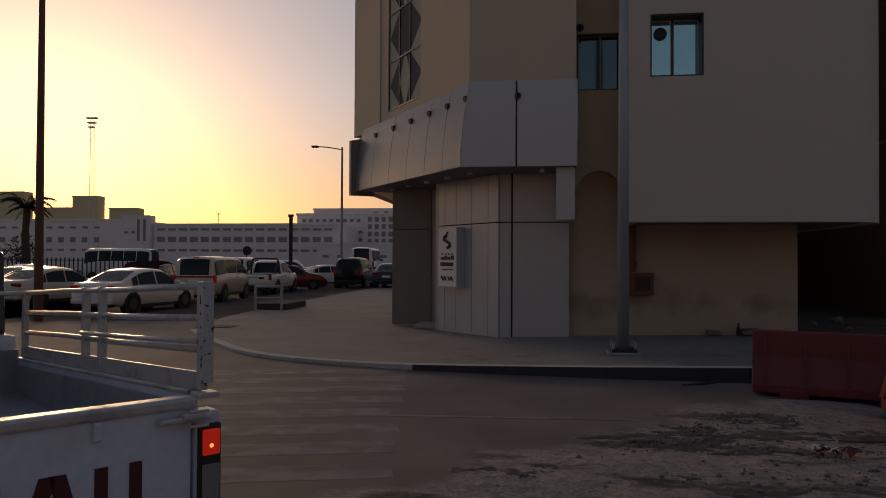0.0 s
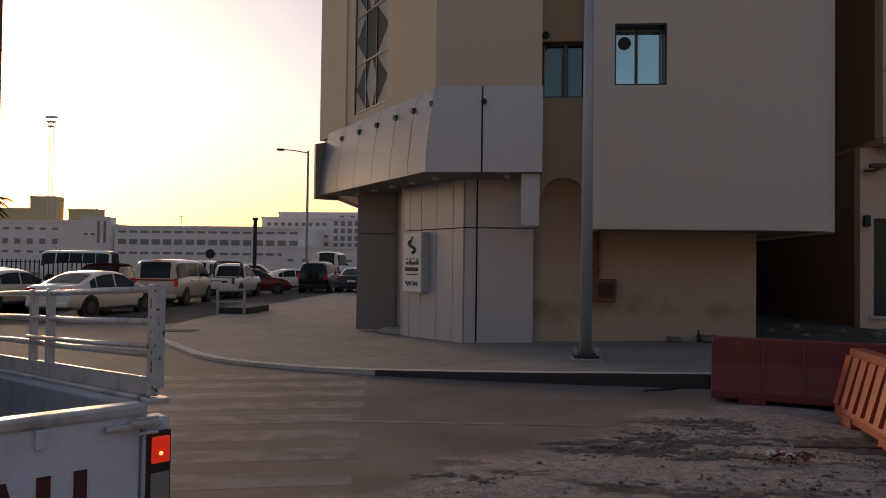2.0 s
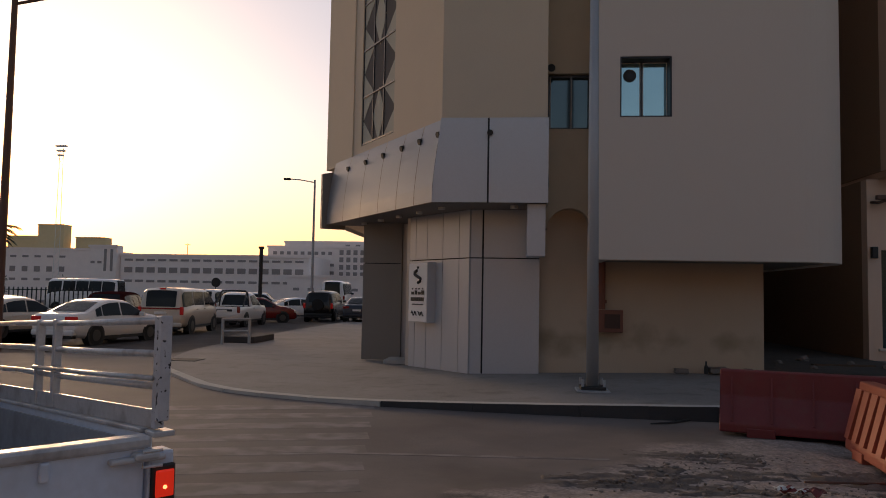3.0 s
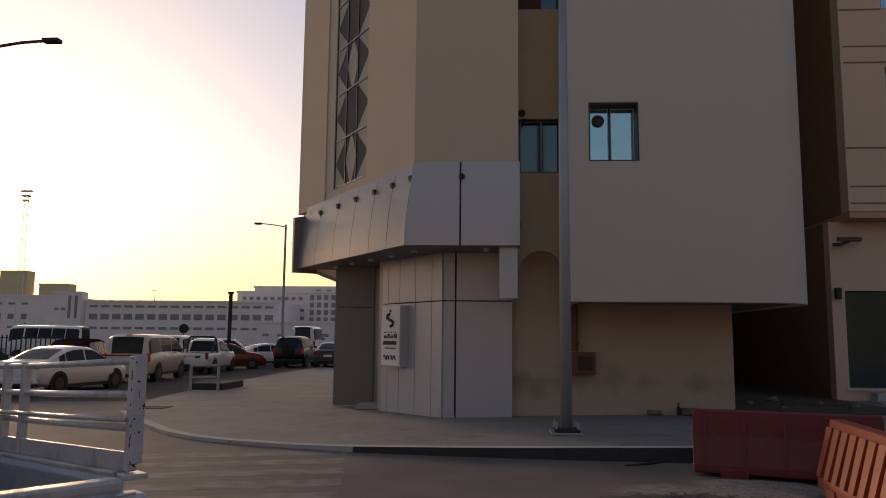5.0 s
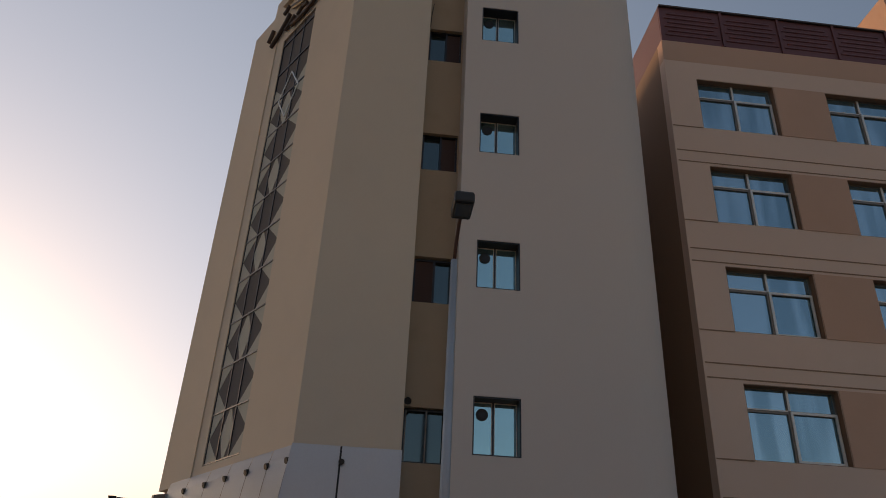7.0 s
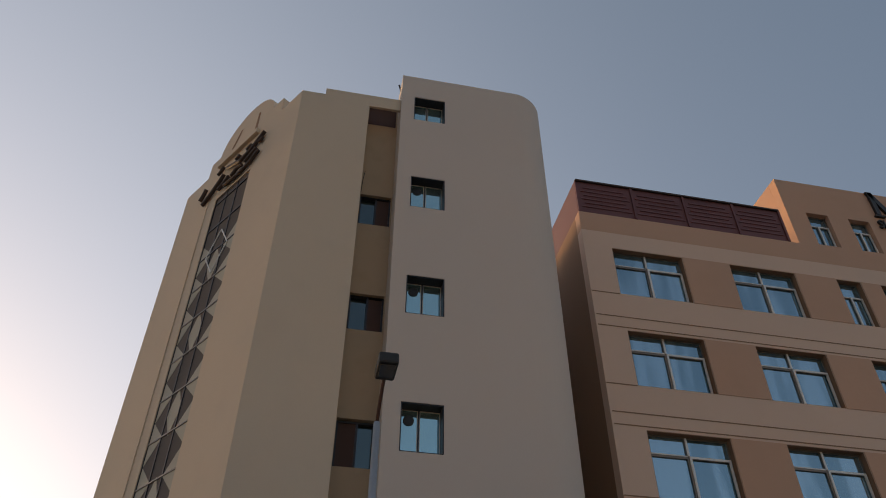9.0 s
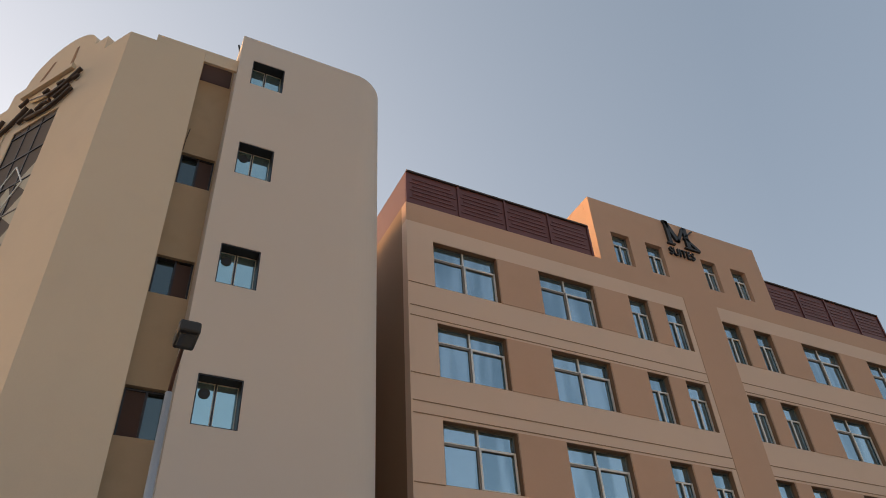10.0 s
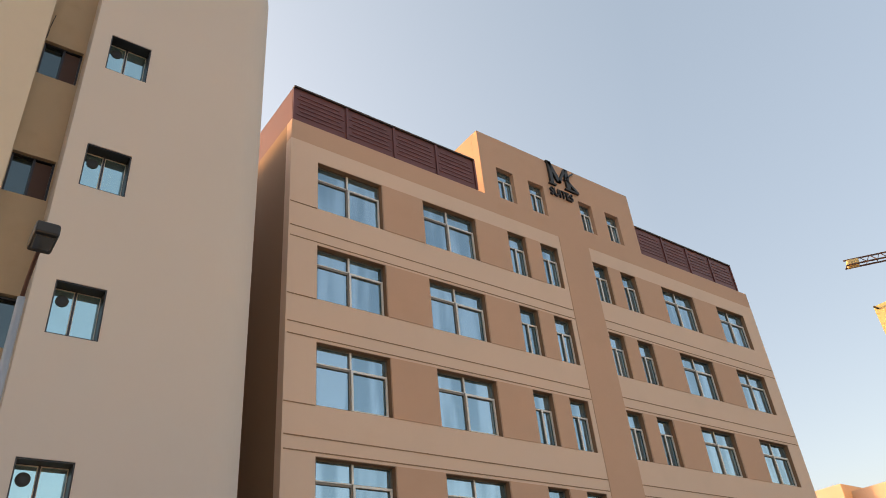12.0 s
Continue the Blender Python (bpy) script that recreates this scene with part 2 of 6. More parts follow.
def ground_material():
    m = bpy.data.materials.new("dusty_asphalt")
    m.use_nodes = True
    n, l = m.node_tree.nodes, m.node_tree.links
    b = n["Principled BSDF"]
    co = n.new("ShaderNodeTexCoord")
    def noise_fac(scale, detail, lo, hi):
        t = n.new("ShaderNodeTexNoise"); t.inputs["Scale"].default_value = scale; t.inputs["Detail"].default_value = detail
        l.new(co.outputs["Object"], t.inputs["Vector"])
        r = n.new("ShaderNodeMapRange"); r.inputs["From Min"].default_value, r.inputs["From Max"].default_value = lo, hi
        l.new(t.outputs["Fac"], r.inputs["Value"])
        return r.outputs[0], t.outputs["Fac"]
    def mix(fac, a, c):
        x = n.new("ShaderNodeMix"); x.data_type = 'RGBA'
        l.new(fac, x.inputs["Factor"])
        for sock, v in (("A", a), ("B", c)):
            if isinstance(v, tuple):
                x.inputs[sock].default_value = (*v, 1)
            else:
                l.new(v, x.inputs[sock])
        return x.outputs["Result"]
    patch, _ = noise_fac(0.8, 10, 0.36, 0.64)
    grit, g = noise_fac(34.0, 6, 0.35, 0.7)
    clod, cl = noise_fac(9.0, 8, 0.45, 0.62)
    sep = n.new("ShaderNodeSeparateXYZ"); l.new(co.outputs["Object"], sep.inputs[0])
    def combine(op, a, c, d=None):
        x = n.new("ShaderNodeMath"); x.operation = op
        for i, v in enumerate((a, c, d)):
            if isinstance(v, (int, float)):
                x.inputs[i].default_value = v
            elif v is not None:
                l.new(v, x.inputs[i])
        return x.outputs[0]
    # the torn-up front of the asphalt runs slantwise; its edge is ragged
    _, w = noise_fac(0.9, 8, 0, 1)
    edge = combine('MULTIPLY_ADD', sep.outputs["X"], -1.15, sep.outputs["Y"])
    edge = combine('MULTIPLY_ADD', w, 3.6, edge)
    near = n.new("ShaderNodeMapRange"); near.inputs["From Min"].default_value, near.inputs["From Max"].default_value = 8.55, 8.0
    l.new(edge, near.inputs["Value"])
    asphalt = mix(patch, (0.111, 0.0902, 0.0869), (0.159, 0.132, 0.126))
    asphalt = mix(combine('MULTIPLY', grit, 0.55), asphalt, (0.105, 0.086, 0.082))
    dirt = mix(grit, (0.25, 0.198, 0.176), (0.44, 0.354, 0.316))
    dirt = mix(combine('MULTIPLY', clod, 0.45), dirt, (0.13, 0.11, 0.10))
    # long dark damp streaks
    stretch = n.new("ShaderNodeMapping"); stretch.inputs["Scale"].default_value = (0.42, 1.3, 1.0); stretch.inputs["Rotation"].default_value = (0, 0, 0.12)
    l.new(co.outputs["Object"], stretch.inputs["Vector"])
    st = n.new("ShaderNodeTexNoise"); st.inputs["Scale"].default_value = 1.25; st.inputs["Detail"].default_value = 10; st.inputs["Roughness"].default_value = 0.66
    l.new(stretch.outputs[0], st.inputs["Vector"])
    sr = n.new("ShaderNodeMapRange"); sr.inputs["From Min"].default_value, sr.inputs["From Max"].default_value = 0.54, 0.62
    l.new(st.outputs["Fac"], sr.inputs["Value"])
    dirt = mix(sr.outputs[0], dirt, (0.07, 0.058, 0.053))
    blown = n.new("ShaderNodeMapRange"); blown.inputs["From Min"].default_value, blown.inputs["From Max"].default_value = 11.2, 8.8
    blown.inputs["To Max"].default_value = 0.75
    l.new(edge, blown.inputs["Value"])
    asphalt = mix(blown.outputs[0], asphalt, mix(patch, (0.155, 0.118, 0.098), (0.255, 0.198, 0.168)))
    l.new(mix(near.outputs[0], asphalt, dirt), b.inputs["Base Color"])
    b.inputs["Roughness"].default_value = 0.85
    bp = n.new("ShaderNodeBump"); bp.inputs["Distance"].default_value = 0.05
    l.new(combine('MULTIPLY_ADD', near.outputs[0], 0.5, 0.06), bp.inputs["Strength"])
    l.new(combine('MULTIPLY_ADD', g, 0.35, cl), bp.inputs["Height"]); l.new(bp.outputs[0], b.inputs["Normal"])
    return m


def worn_paint():
    """Road paint, rubbed through to the dusty road below."""
    m = bpy.data.materials.new("worn_road_paint")
    m.use_nodes = True
    n, l = m.node_tree.nodes, m.node_tree.links
    b = n["Principled BSDF"]
    co = n.new("ShaderNodeTexCoord")
    t = n.new("ShaderNodeTexNoise"); t.inputs["Scale"].default_value = 3.0; t.inputs["Detail"].default_value = 8
    l.new(co.outputs["Object"], t.inputs["Vector"])
    r = n.new("ShaderNodeMapRange"); r.inputs["From Min"].default_value, r.inputs["From Max"].default_value = 0.40, 0.60
    l.new(t.outputs["Fac"], r.inputs["Value"])
    x = n.new("ShaderNodeMix"); x.data_type = 'RGBA'
    x.inputs["A"].default_value, x.inputs["B"].default_value = (0.245, 0.212, 0.202, 1), (0.149, 0.123, 0.117, 1)
    l.new(r.outputs[0], x.inputs["Factor"]); l.new(x.outputs["Result"], b.inputs["Base Color"])
    b.inputs["Roughness"].default_value = 0.85
    return m


def curtained_glass():
    """Tinted mirror glass with pale curtains dimly behind it, drawn differently in each window."""
    m = bpy.data.materials.new("tinted_glass_with_curtains")
    m.use_nodes = True
    n, l = m.node_tree.nodes, m.node_tree.links
    b = n["Principled BSDF"]
    co, info = n.new("ShaderNodeTexCoord"), n.new("ShaderNodeObjectInfo")
    off = n.new("ShaderNodeVectorMath"); off.operation = 'MULTIPLY_ADD'
    off.inputs[1].default_value = (1.6, 1.0, 0.16)
    shift = n.new("ShaderNodeMath"); shift.operation = 'MULTIPLY'; shift.inputs[1].default_value = 60.0
    l.new(info.outputs["Random"], shift.inputs[0])
    l.new(co.outputs["Object"], off.inputs[0]); l.new(shift.outputs[0], off.inputs[2])
    t = n.new("ShaderNodeTexNoise"); t.inputs["Scale"].default_value = 1.1; t.inputs["Detail"].default_value = 3
    l.new(off.outputs[0], t.inputs["Vector"])
    r = n.new("ShaderNodeMapRange"); r.inputs["From Min"].default_value, r.inputs["From Max"].default_value = 0.42, 0.58
    l.new(t.outputs["Fac"], r.inputs["Value"])
    x = n.new("ShaderNodeMix"); x.data_type = 'RGBA'
    x.inputs["A"].default_value, x.inputs["B"].default_value = (0.19, 0.33, 0.39, 1), (0.31, 0.48, 0.55, 1)
    l.new(r.outputs[0], x.inputs["Factor"]); l.new(x.outputs["Result"], b.inputs["Base Color"])
    b.inputs["Metallic"].default_value, b.inputs["Roughness"].default_value = 0.75, 0.06
    return m


def grime_band(m, height, spread):
    """A ragged splash band of grime along a wall foot."""
    n, l = m.node_tree.nodes, m.node_tree.links
    b = n["Principled BSDF"]
    old = b.inputs["Base Color"].links[0].from_socket
    co, sep = n.new("ShaderNodeTexCoord"), n.new("ShaderNodeSeparateXYZ")
    l.new(co.outputs["Object"], sep.inputs[0])
    t = n.new("ShaderNodeTexNoise"); t.inputs["Scale"].default_value = 1.6; t.inputs["Detail"].default_value = 8
    l.new(co.outputs["Object"], t.inputs["Vector"])
    d = n.new("ShaderNodeMath"); d.operation = 'SUBTRACT'; d.inputs[1].default_value = height
    l.new(sep.outputs["Z"], d.inputs[0])
    ab = n.new("ShaderNodeMath"); ab.operation = 'ABSOLUTE'; l.new(d.outputs[0], ab.inputs[0])
    k = n.new("ShaderNodeMath"); k.operation = 'MULTIPLY_ADD'; k.inputs[1].default_value = -0.28 / spread
    l.new(ab.outputs[0], k.inputs[0]); l.new(t.outputs["Fac"], k.inputs[2])
    r = n.new("ShaderNodeMapRange"); r.inputs["From Min"].default_value, r.inputs["From Max"].default_value = 0.34, 0.62
    r.inputs["To Max"].default_value = 0.6
    l.new(k.outputs[0], r.inputs["Value"])
    x = n.new("ShaderNodeMix"); x.data_type = 'RGBA'; x.inputs["B"].default_value = (0.21, 0.165, 0.10, 1)
    l.new(r.outputs[0], x.inputs["Factor"]); l.new(old, x.inputs["A"]); l.new(x.outputs["Result"], b.inputs["Base Color"])


grime_band(M_GRIMY, 0.85, 0.45)
M_HGLASS = curtained_glass()
M_GROUND, M_PAINT = ground_material(), worn_paint()


# ---- mesh helpers ----
def world_of(ob):
    return ob.matrix_basis if ob.parent is None else world_of(ob.parent) @ ob.matrix_parent_inverse @ ob.matrix_basis


def mesh_of(name, bm, material, smooth=False):
    bmesh.ops.recalc_face_normals(bm, faces=bm.faces[:])
    me = bpy.data.meshes.new(name)
    bm.to_mesh(me)
    bm.free()
    me.materials.append(material)
    if smooth:
        for p in me.polygons:
            p.use_smooth = True
    return me


def thing(name, at, label, category, group="", kind=""):
    ob = new(name)
    ob.matrix_basis = Matrix.Translation(at)
    return tagged(ob, label, category, group, kind)


def part(name, bm, material, parent, label="", smooth=False):
    ob = new(name, bm if isinstance(bm, bpy.types.Mesh) else mesh_of(name, bm, material, smooth))
    ob.parent = parent
    ob.matrix_parent_inverse = world_of(parent).inverted()
    return tagged(ob, label)


def piece(name, me, parent, m):
    """One more object on a shared mesh, at the pose m in the world."""
    ob = new(name, me)
    ob.parent = parent
    ob.matrix_parent_inverse = world_of(parent).inverted()
    ob.matrix_basis = m
    return ob


def solo(name, bm, material, label, category, group="", kind="", smooth=False):
    return tagged(new(name, mesh_of(name, bm, material, smooth)), label, category, group, kind)


def box(bm, x0, x1, y0, y1, z0, z1, bevel=0.0, m=None):
    vs = [bm.verts.new((x, y, z)) for x in (x0, x1) for y in (y0, y1) for z in (z0, z1)]
    fs = [bm.faces.new([vs[i] for i in q]) for q in ((0, 1, 3, 2), (4, 6, 7, 5), (0, 4, 5, 1), (2, 3, 7, 6), (0, 2, 6, 4), (1, 5, 7, 3))]
    if bevel:
        es = list({e for f in fs for e in f.edges})
        r = bmesh.ops.bevel(bm, geom=es, offset=bevel, segments=2, profile=0.5, affect='EDGES')
        vs = list({v for f in r["faces"] for v in f.verts} | {v for v in vs if v.is_valid})
    if m is not None:
        bmesh.ops.transform(bm, matrix=m, verts=vs)
    return bm


def boxes(*rows, m=None, bevel=0.0):
    bm = bmesh.new()
    for r in rows:
        box(bm, *r, bevel=bevel, m=m)
    return bm


def tube(bm, pts, radius, seg=10, caps=True):
    """A round bar along points; radius may be one number or one a point."""
    rings = []
    rad = radius if isinstance(radius, (list, tuple)) else [radius] * len(pts)
    pts = [Vector(p) for p in pts]
    for i, p in enumerate(pts):
        d = (pts[min(i + 1, len(pts) - 1)] - pts[max(i - 1, 0)]).normalized()
        a = d.orthogonal().normalized() if abs(d.z) < 0.999 else Vector((1, 0, 0))
        if abs(d.z) < 0.95:
            a = d.cross(Vector((0, 0, 1))).normalized()
        b = d.cross(a)
        rings.append([bm.verts.new(p + (a * math.cos(k * math.tau / seg) + b * math.sin(k * math.tau / seg)) * rad[i]) for k in range(seg)])
    for r, q in zip(rings, rings[1:]):
        for k in range(seg):
            bm.faces.new((r[k], r[(k + 1) % seg], q[(k + 1) % seg], q[k]))
    if caps:
        bm.faces.new(rings[0]); bm.faces.new(rings[-1])
    return bm


def prism(bm, outline, a, b, to=None):
    """A flat outline [(u, v)] pushed from depth a to depth b. to(u, w, v) gives the place."""
    to = to or (lambda u, w, v: (u, w, v))
    lo = [bm.verts.new(to(u, a, v)) for u, v in outline]
    hi = [bm.verts.new(to(u, b, v)) for u, v in outline]
    bm.faces.new(lo); bm.faces.new(hi[::-1])
    k = len(lo)
    for i in range(k):
        bm.faces.new((lo[i], lo[(i + 1) % k], hi[(i + 1) % k], hi[i]))
    return bm


def holed_wall(u0, u1, z0, z1, holes, thick, to):
    """A wall in (u, depth, z) with rectangular openings that go through it."""
    us = sorted({u0, u1, *[h[i] for h in holes for i in (0, 1)]})
    zs = sorted({z0, z1, *[h[i] for h in holes for i in (2, 3)]})
    bm = bmesh.new()
    cache = {}
    def v(i, w, j):
        if (i, w, j) not in cache:
            cache[i, w, j] = bm.verts.new(to(us[i], w * thick, zs[j]))
        return cache[i, w, j]
    def solid(i, j):
        if not (0 <= i < len(us) - 1 and 0 <= j < len(zs) - 1):
            return False
        u, z = (us[i] + us[i + 1]) / 2, (zs[j] + zs[j + 1]) / 2
        return not any(a < u < b and c < z < d for a, b, c, d in holes)
    for i in range(len(us) - 1):
        for j in range(len(zs) - 1):
            if not solid(i, j):
                continue
            bm.faces.new((v(i, 0, j), v(i + 1, 0, j), v(i + 1, 0, j + 1), v(i, 0, j + 1)))
            bm.faces.new((v(i, 1, j), v(i, 1, j + 1), v(i + 1, 1, j + 1), v(i + 1, 1, j)))
            if not solid(i - 1, j): bm.faces.new((v(i, 0, j), v(i, 0, j + 1), v(i, 1, j + 1), v(i, 1, j)))
            if not solid(i + 1, j): bm.faces.new((v(i + 1, 0, j), v(i + 1, 1, j), v(i + 1, 1, j + 1), v(i + 1, 0, j + 1)))
            if not solid(i, j - 1): bm.faces.new((v(i, 0, j), v(i, 1, j), v(i + 1, 1, j), v(i + 1, 0, j)))
            if not solid(i, j + 1): bm.faces.new((v(i, 0, j + 1), v(i + 1, 0, j + 1), v(i + 1, 1, j + 1), v(i, 1, j + 1)))
    return bm


def front(y):
    return lambda u, w, v: (u, y + w, v)


# ---- ground ----
def ground_z(x, y):
    """The car park lies 0.2 m lower than the crossing."""
    across = min(1.0, max(0.0, (-8.1 - x) / 7.1))
    down = min(1.0, max(0.0, (y - 13.06) / 7.16)) * min(1.0, max(0.0, (96.7 - y) / 44.9))
    return -0.2 * across * down


def build_ground():
    def steps(fine0, fine1, step, far):
        a = [fine0 + i * step for i in range(int((fine1 - fine0) / step) + 1)]
        g, lo, hi = 1.0, [], []
        while g < far:
            lo.append(fine0 - g); hi.append(fine1 + g); g *= 2.1
        return lo[::-1] + a + hi
    xs, ys = steps(-6, 8, 0.14, 3000), steps(2, 11, 0.14, 3000)
    bm = bmesh.new()
    grid = []
    for y in ys:
        row = []
        for x in xs:
            z = ground_z(x, y)
            if -6 <= x <= 8 and 2 <= y <= 10.0:
                rough = max(0.0, min(1.0, (7.1 + 1.0 * x - y) / 1.6)) * max(0.0, min(1.0, x + 1.0))
                z = rough * (0.05 * noise.noise((x * 0.9, y * 0.9, 0)) + 0.03 * noise.noise((x * 3.1, y * 3.1, 4)))
                if y > 9.3:
                    z *= (10.0 - y) / 0.7
            row.append(bm.verts.new((x, y, z)))
        grid.append(row)
    for r, q in zip(grid, grid[1:]):
        for i in range(len(xs) - 1):
            bm.faces.new((r[i], r[i + 1], q[i + 1], q[i]))
    solo("ground", bm, M_GROUND, "dusty asphalt road running into rough dirt", "ground", kind="structure", smooth=True)


KERB = [(-9.4, 45.0), (-9.3, 32.0), (-9.05, 25.0), (-8.7, 20.0), (-7.77, 16.1), (-7.0, 14.9), (-5.98, 13.6), (-5.3, 12.75), (-4.65, 12.2), (-3.9, 11.8), (-3.06, 11.5), (-1.87, 11.15), (-0.5, 10.95), (1.0, 10.8), (2.84, 10.7), (8.0, 10.6), (45.0, 10.2)]


def walk_z(x):
    return 0.04 + (0.0 if x < -3 else 0.21 * min(1.0, (x + 3) / 8.0))


def build_pavement():
    bm = bmesh.new()
    rows = []
    for x, y in KERB:
        z = walk_z(x)
        rows.append([bm.verts.new((x, y, z)), bm.verts.new((x, 75.0, z)), bm.verts.new((x, y, -0.1))])
    for a, b in zip(rows, rows[1:]):
        bm.faces.new((a[0], b[0], b[1], a[1]))
        bm.faces.new((a[2], b[2], b[0], a[0]))
    pave = solo("pavement", bm, M_PAVE, "dusty grey concrete pavement round the corner", "pavement", kind="structure")
    kerb = thing("kerb", (0, 0, 0), "worn concrete kerb along the pavement edge", "kerb", kind="structure")
    pts = [Vector((x, y, 0)) for x, y in KERB[4:]]
    for a, b in zip(pts, pts[1:]):
        n = max(1, round((b - a).length / 1.1)) if b.x < 9 else 8
        for i in range(n):
            p, q = a.lerp(b, i / n), a.lerp(b, (i + 1) / n)
            d = (q - p).normalized()
            o = Vector((d.y, -d.x, 0)) * 0.09
            g = d * 0.002
            sink = random.uniform(-0.004, 0.004)
            bm = bmesh.new()
            lo = [bm.verts.new(v) for v in (p + g + o, q - g + o, q - g - o * 1.3, p + g - o * 1.3)]
            za, zb = walk_z(p.x) + 0.012 + sink, walk_z(q.x) + 0.012 + sink
            hi = [bm.verts.new(Vector((v.x, v.y, z))) for v, z in zip((p + g + o * 0.88, q - g + o * 0.88, q - g - o * 1.3, p + g - o * 1.3), (za, zb, zb, za))]
            for v in lo:
                v.co.z = -0.05
            bm.faces.new(hi).material_index = 1
            for k in range(4):
                bm.faces.new((lo[k], lo[(k + 1) % 4], hi[(k + 1) % 4], hi[k]))
            part("kerb_stone", bm, M_KERBD if p.x > -2.0 else M_KERB, kerb).data.materials.append(M_KERB)


def build_road_paint():
    cross = thing("zebra_crossing", (-2.8, 8.5, 0), "worn white zebra crossing stripes on the road", "road marking")
    d = Vector((0.967, 0.255, 0)).normalized()
    for i in range(8):
        k = i / 7
        right = Vector((-1.98, 11.05, 0)).lerp(Vector((-1.15, 5.8, 0)), k)
        wide = 3.1
        c = right - d * wide / 2
        m = Matrix.Translation((c.x, c.y, 0.0016)) @ Matrix.Rotation(math.atan2(d.y, d.x), 4, 'Z')
        bm = bmesh.new()
        prism(bm, [(-0.215, -0.006), (0.215, -0.006), (0.205, 0.0), (-0.205, 0.0)], -wide / 2, wide / 2, lambda u, w, v: m @ Vector((w, u, v)))
        part("stripe", bm, M_PAINT, cross)
    m = Matrix.Translation((-0.7, 7.88, 0.003)) @ Matrix.Rotation(0.06, 4, 'Z')
    solo("road_line", box(bmesh.new(), -1.8, 1.75, -0.045, 0.045, -0.02, 0.0, m=m), M_PAINT, "thin worn white line across the road", "road marking")


def build_car_park():
    """A sheet of newer, darker asphalt from the kerb to the fence, with a ragged near edge."""
    bm = bmesh.new()
    xs = [-70 + 1.0 * i for i in range(62)]
    ys = [0.0, 1.0, 2.5, 5.0, 9.0, 14.0, 20.0, 28.0, 36.0, 46.0, 58.0, 70.0]
    grid = []
    for x in xs:
        y0 = 19.5 + 0.5 * noise.noise((x * 0.7, 3, 1))
        grid.append([bm.verts.new((x, y0 + y, ground_z(x, y0 + y) + 0.012)) for y in ys])
    for a, b2 in zip(grid, grid[1:]):
        for k in range(len(ys) - 1):
            bm.faces.new((a[k], b2[k], b2[k + 1], a[k + 1]))
    bmesh.ops.solidify(bm, geom=bm.faces[:], thickness=0.02)
    solo("car_park", bm, M_ASPHALT, "dark patched asphalt of the car park", "ground", kind="structure")


build_ground()
build_pavement()
build_car_park()
# unseen wall added behind the camera: bounces warm light, hides blue sky
solo("wall_south", boxes((-45, 60, -20.3, -20.0, -0.1, 10.0)), M_BEIGE, "unseen plain tan wall added to bounce warm light", "wall", kind="structure")
# dark sheet over the pavement stands in for shade between the buildings
solo("alley_floor", boxes((4.975, 8.69, 15.4, 29.69, 0.2, 0.272)), M_ALLEY, "littered dirt floor coloured dark for the alley shade", "floor", kind="structure")
build_road_paint()


# ---- windows ----
def window(parent, me_frame, me_pane, m):
    f = piece("window", me_frame, parent, m)
    p = new("pane", me_pane)
    p.parent = f
    return f


def frame_mesh(name, w, h, lights, depth=0.06, material=None):
    """A window frame, w by h from its lower left corner, pierced by the openings lights = (u0, u1, z0, z1)."""
    return mesh_of(name, holed_wall(0.0, w, 0.0, h, lights, depth, front(0.0)), material)


def pane_mesh(name, w, h, material, y=0.035):
    return mesh_of(name, boxes((0.01, w - 0.01, y, y + 0.012, 0.01, h - 0.01)), material)


# ---- the corner building ----
YW, YU, YP, YR = 13.91, 14.06, 15.12, 14.76
CX = -1.335
U = Vector((-0.555, 0.832, 0)).normalized()
N = Vector((-U.y, U.x, 0))           # out of the side face: towards -x, -y
if N.y > 0:
    N = -N
CORNER = Vector((CX, YU, 0))


def side(u, w, v):
    """A place on the slanting side face: u along it, w inwards, v up."""
    p = CORNER + U * u - N * w
    return (p.x, p.y, v)


SEAM_Z = 3.40
TOP = 19.62


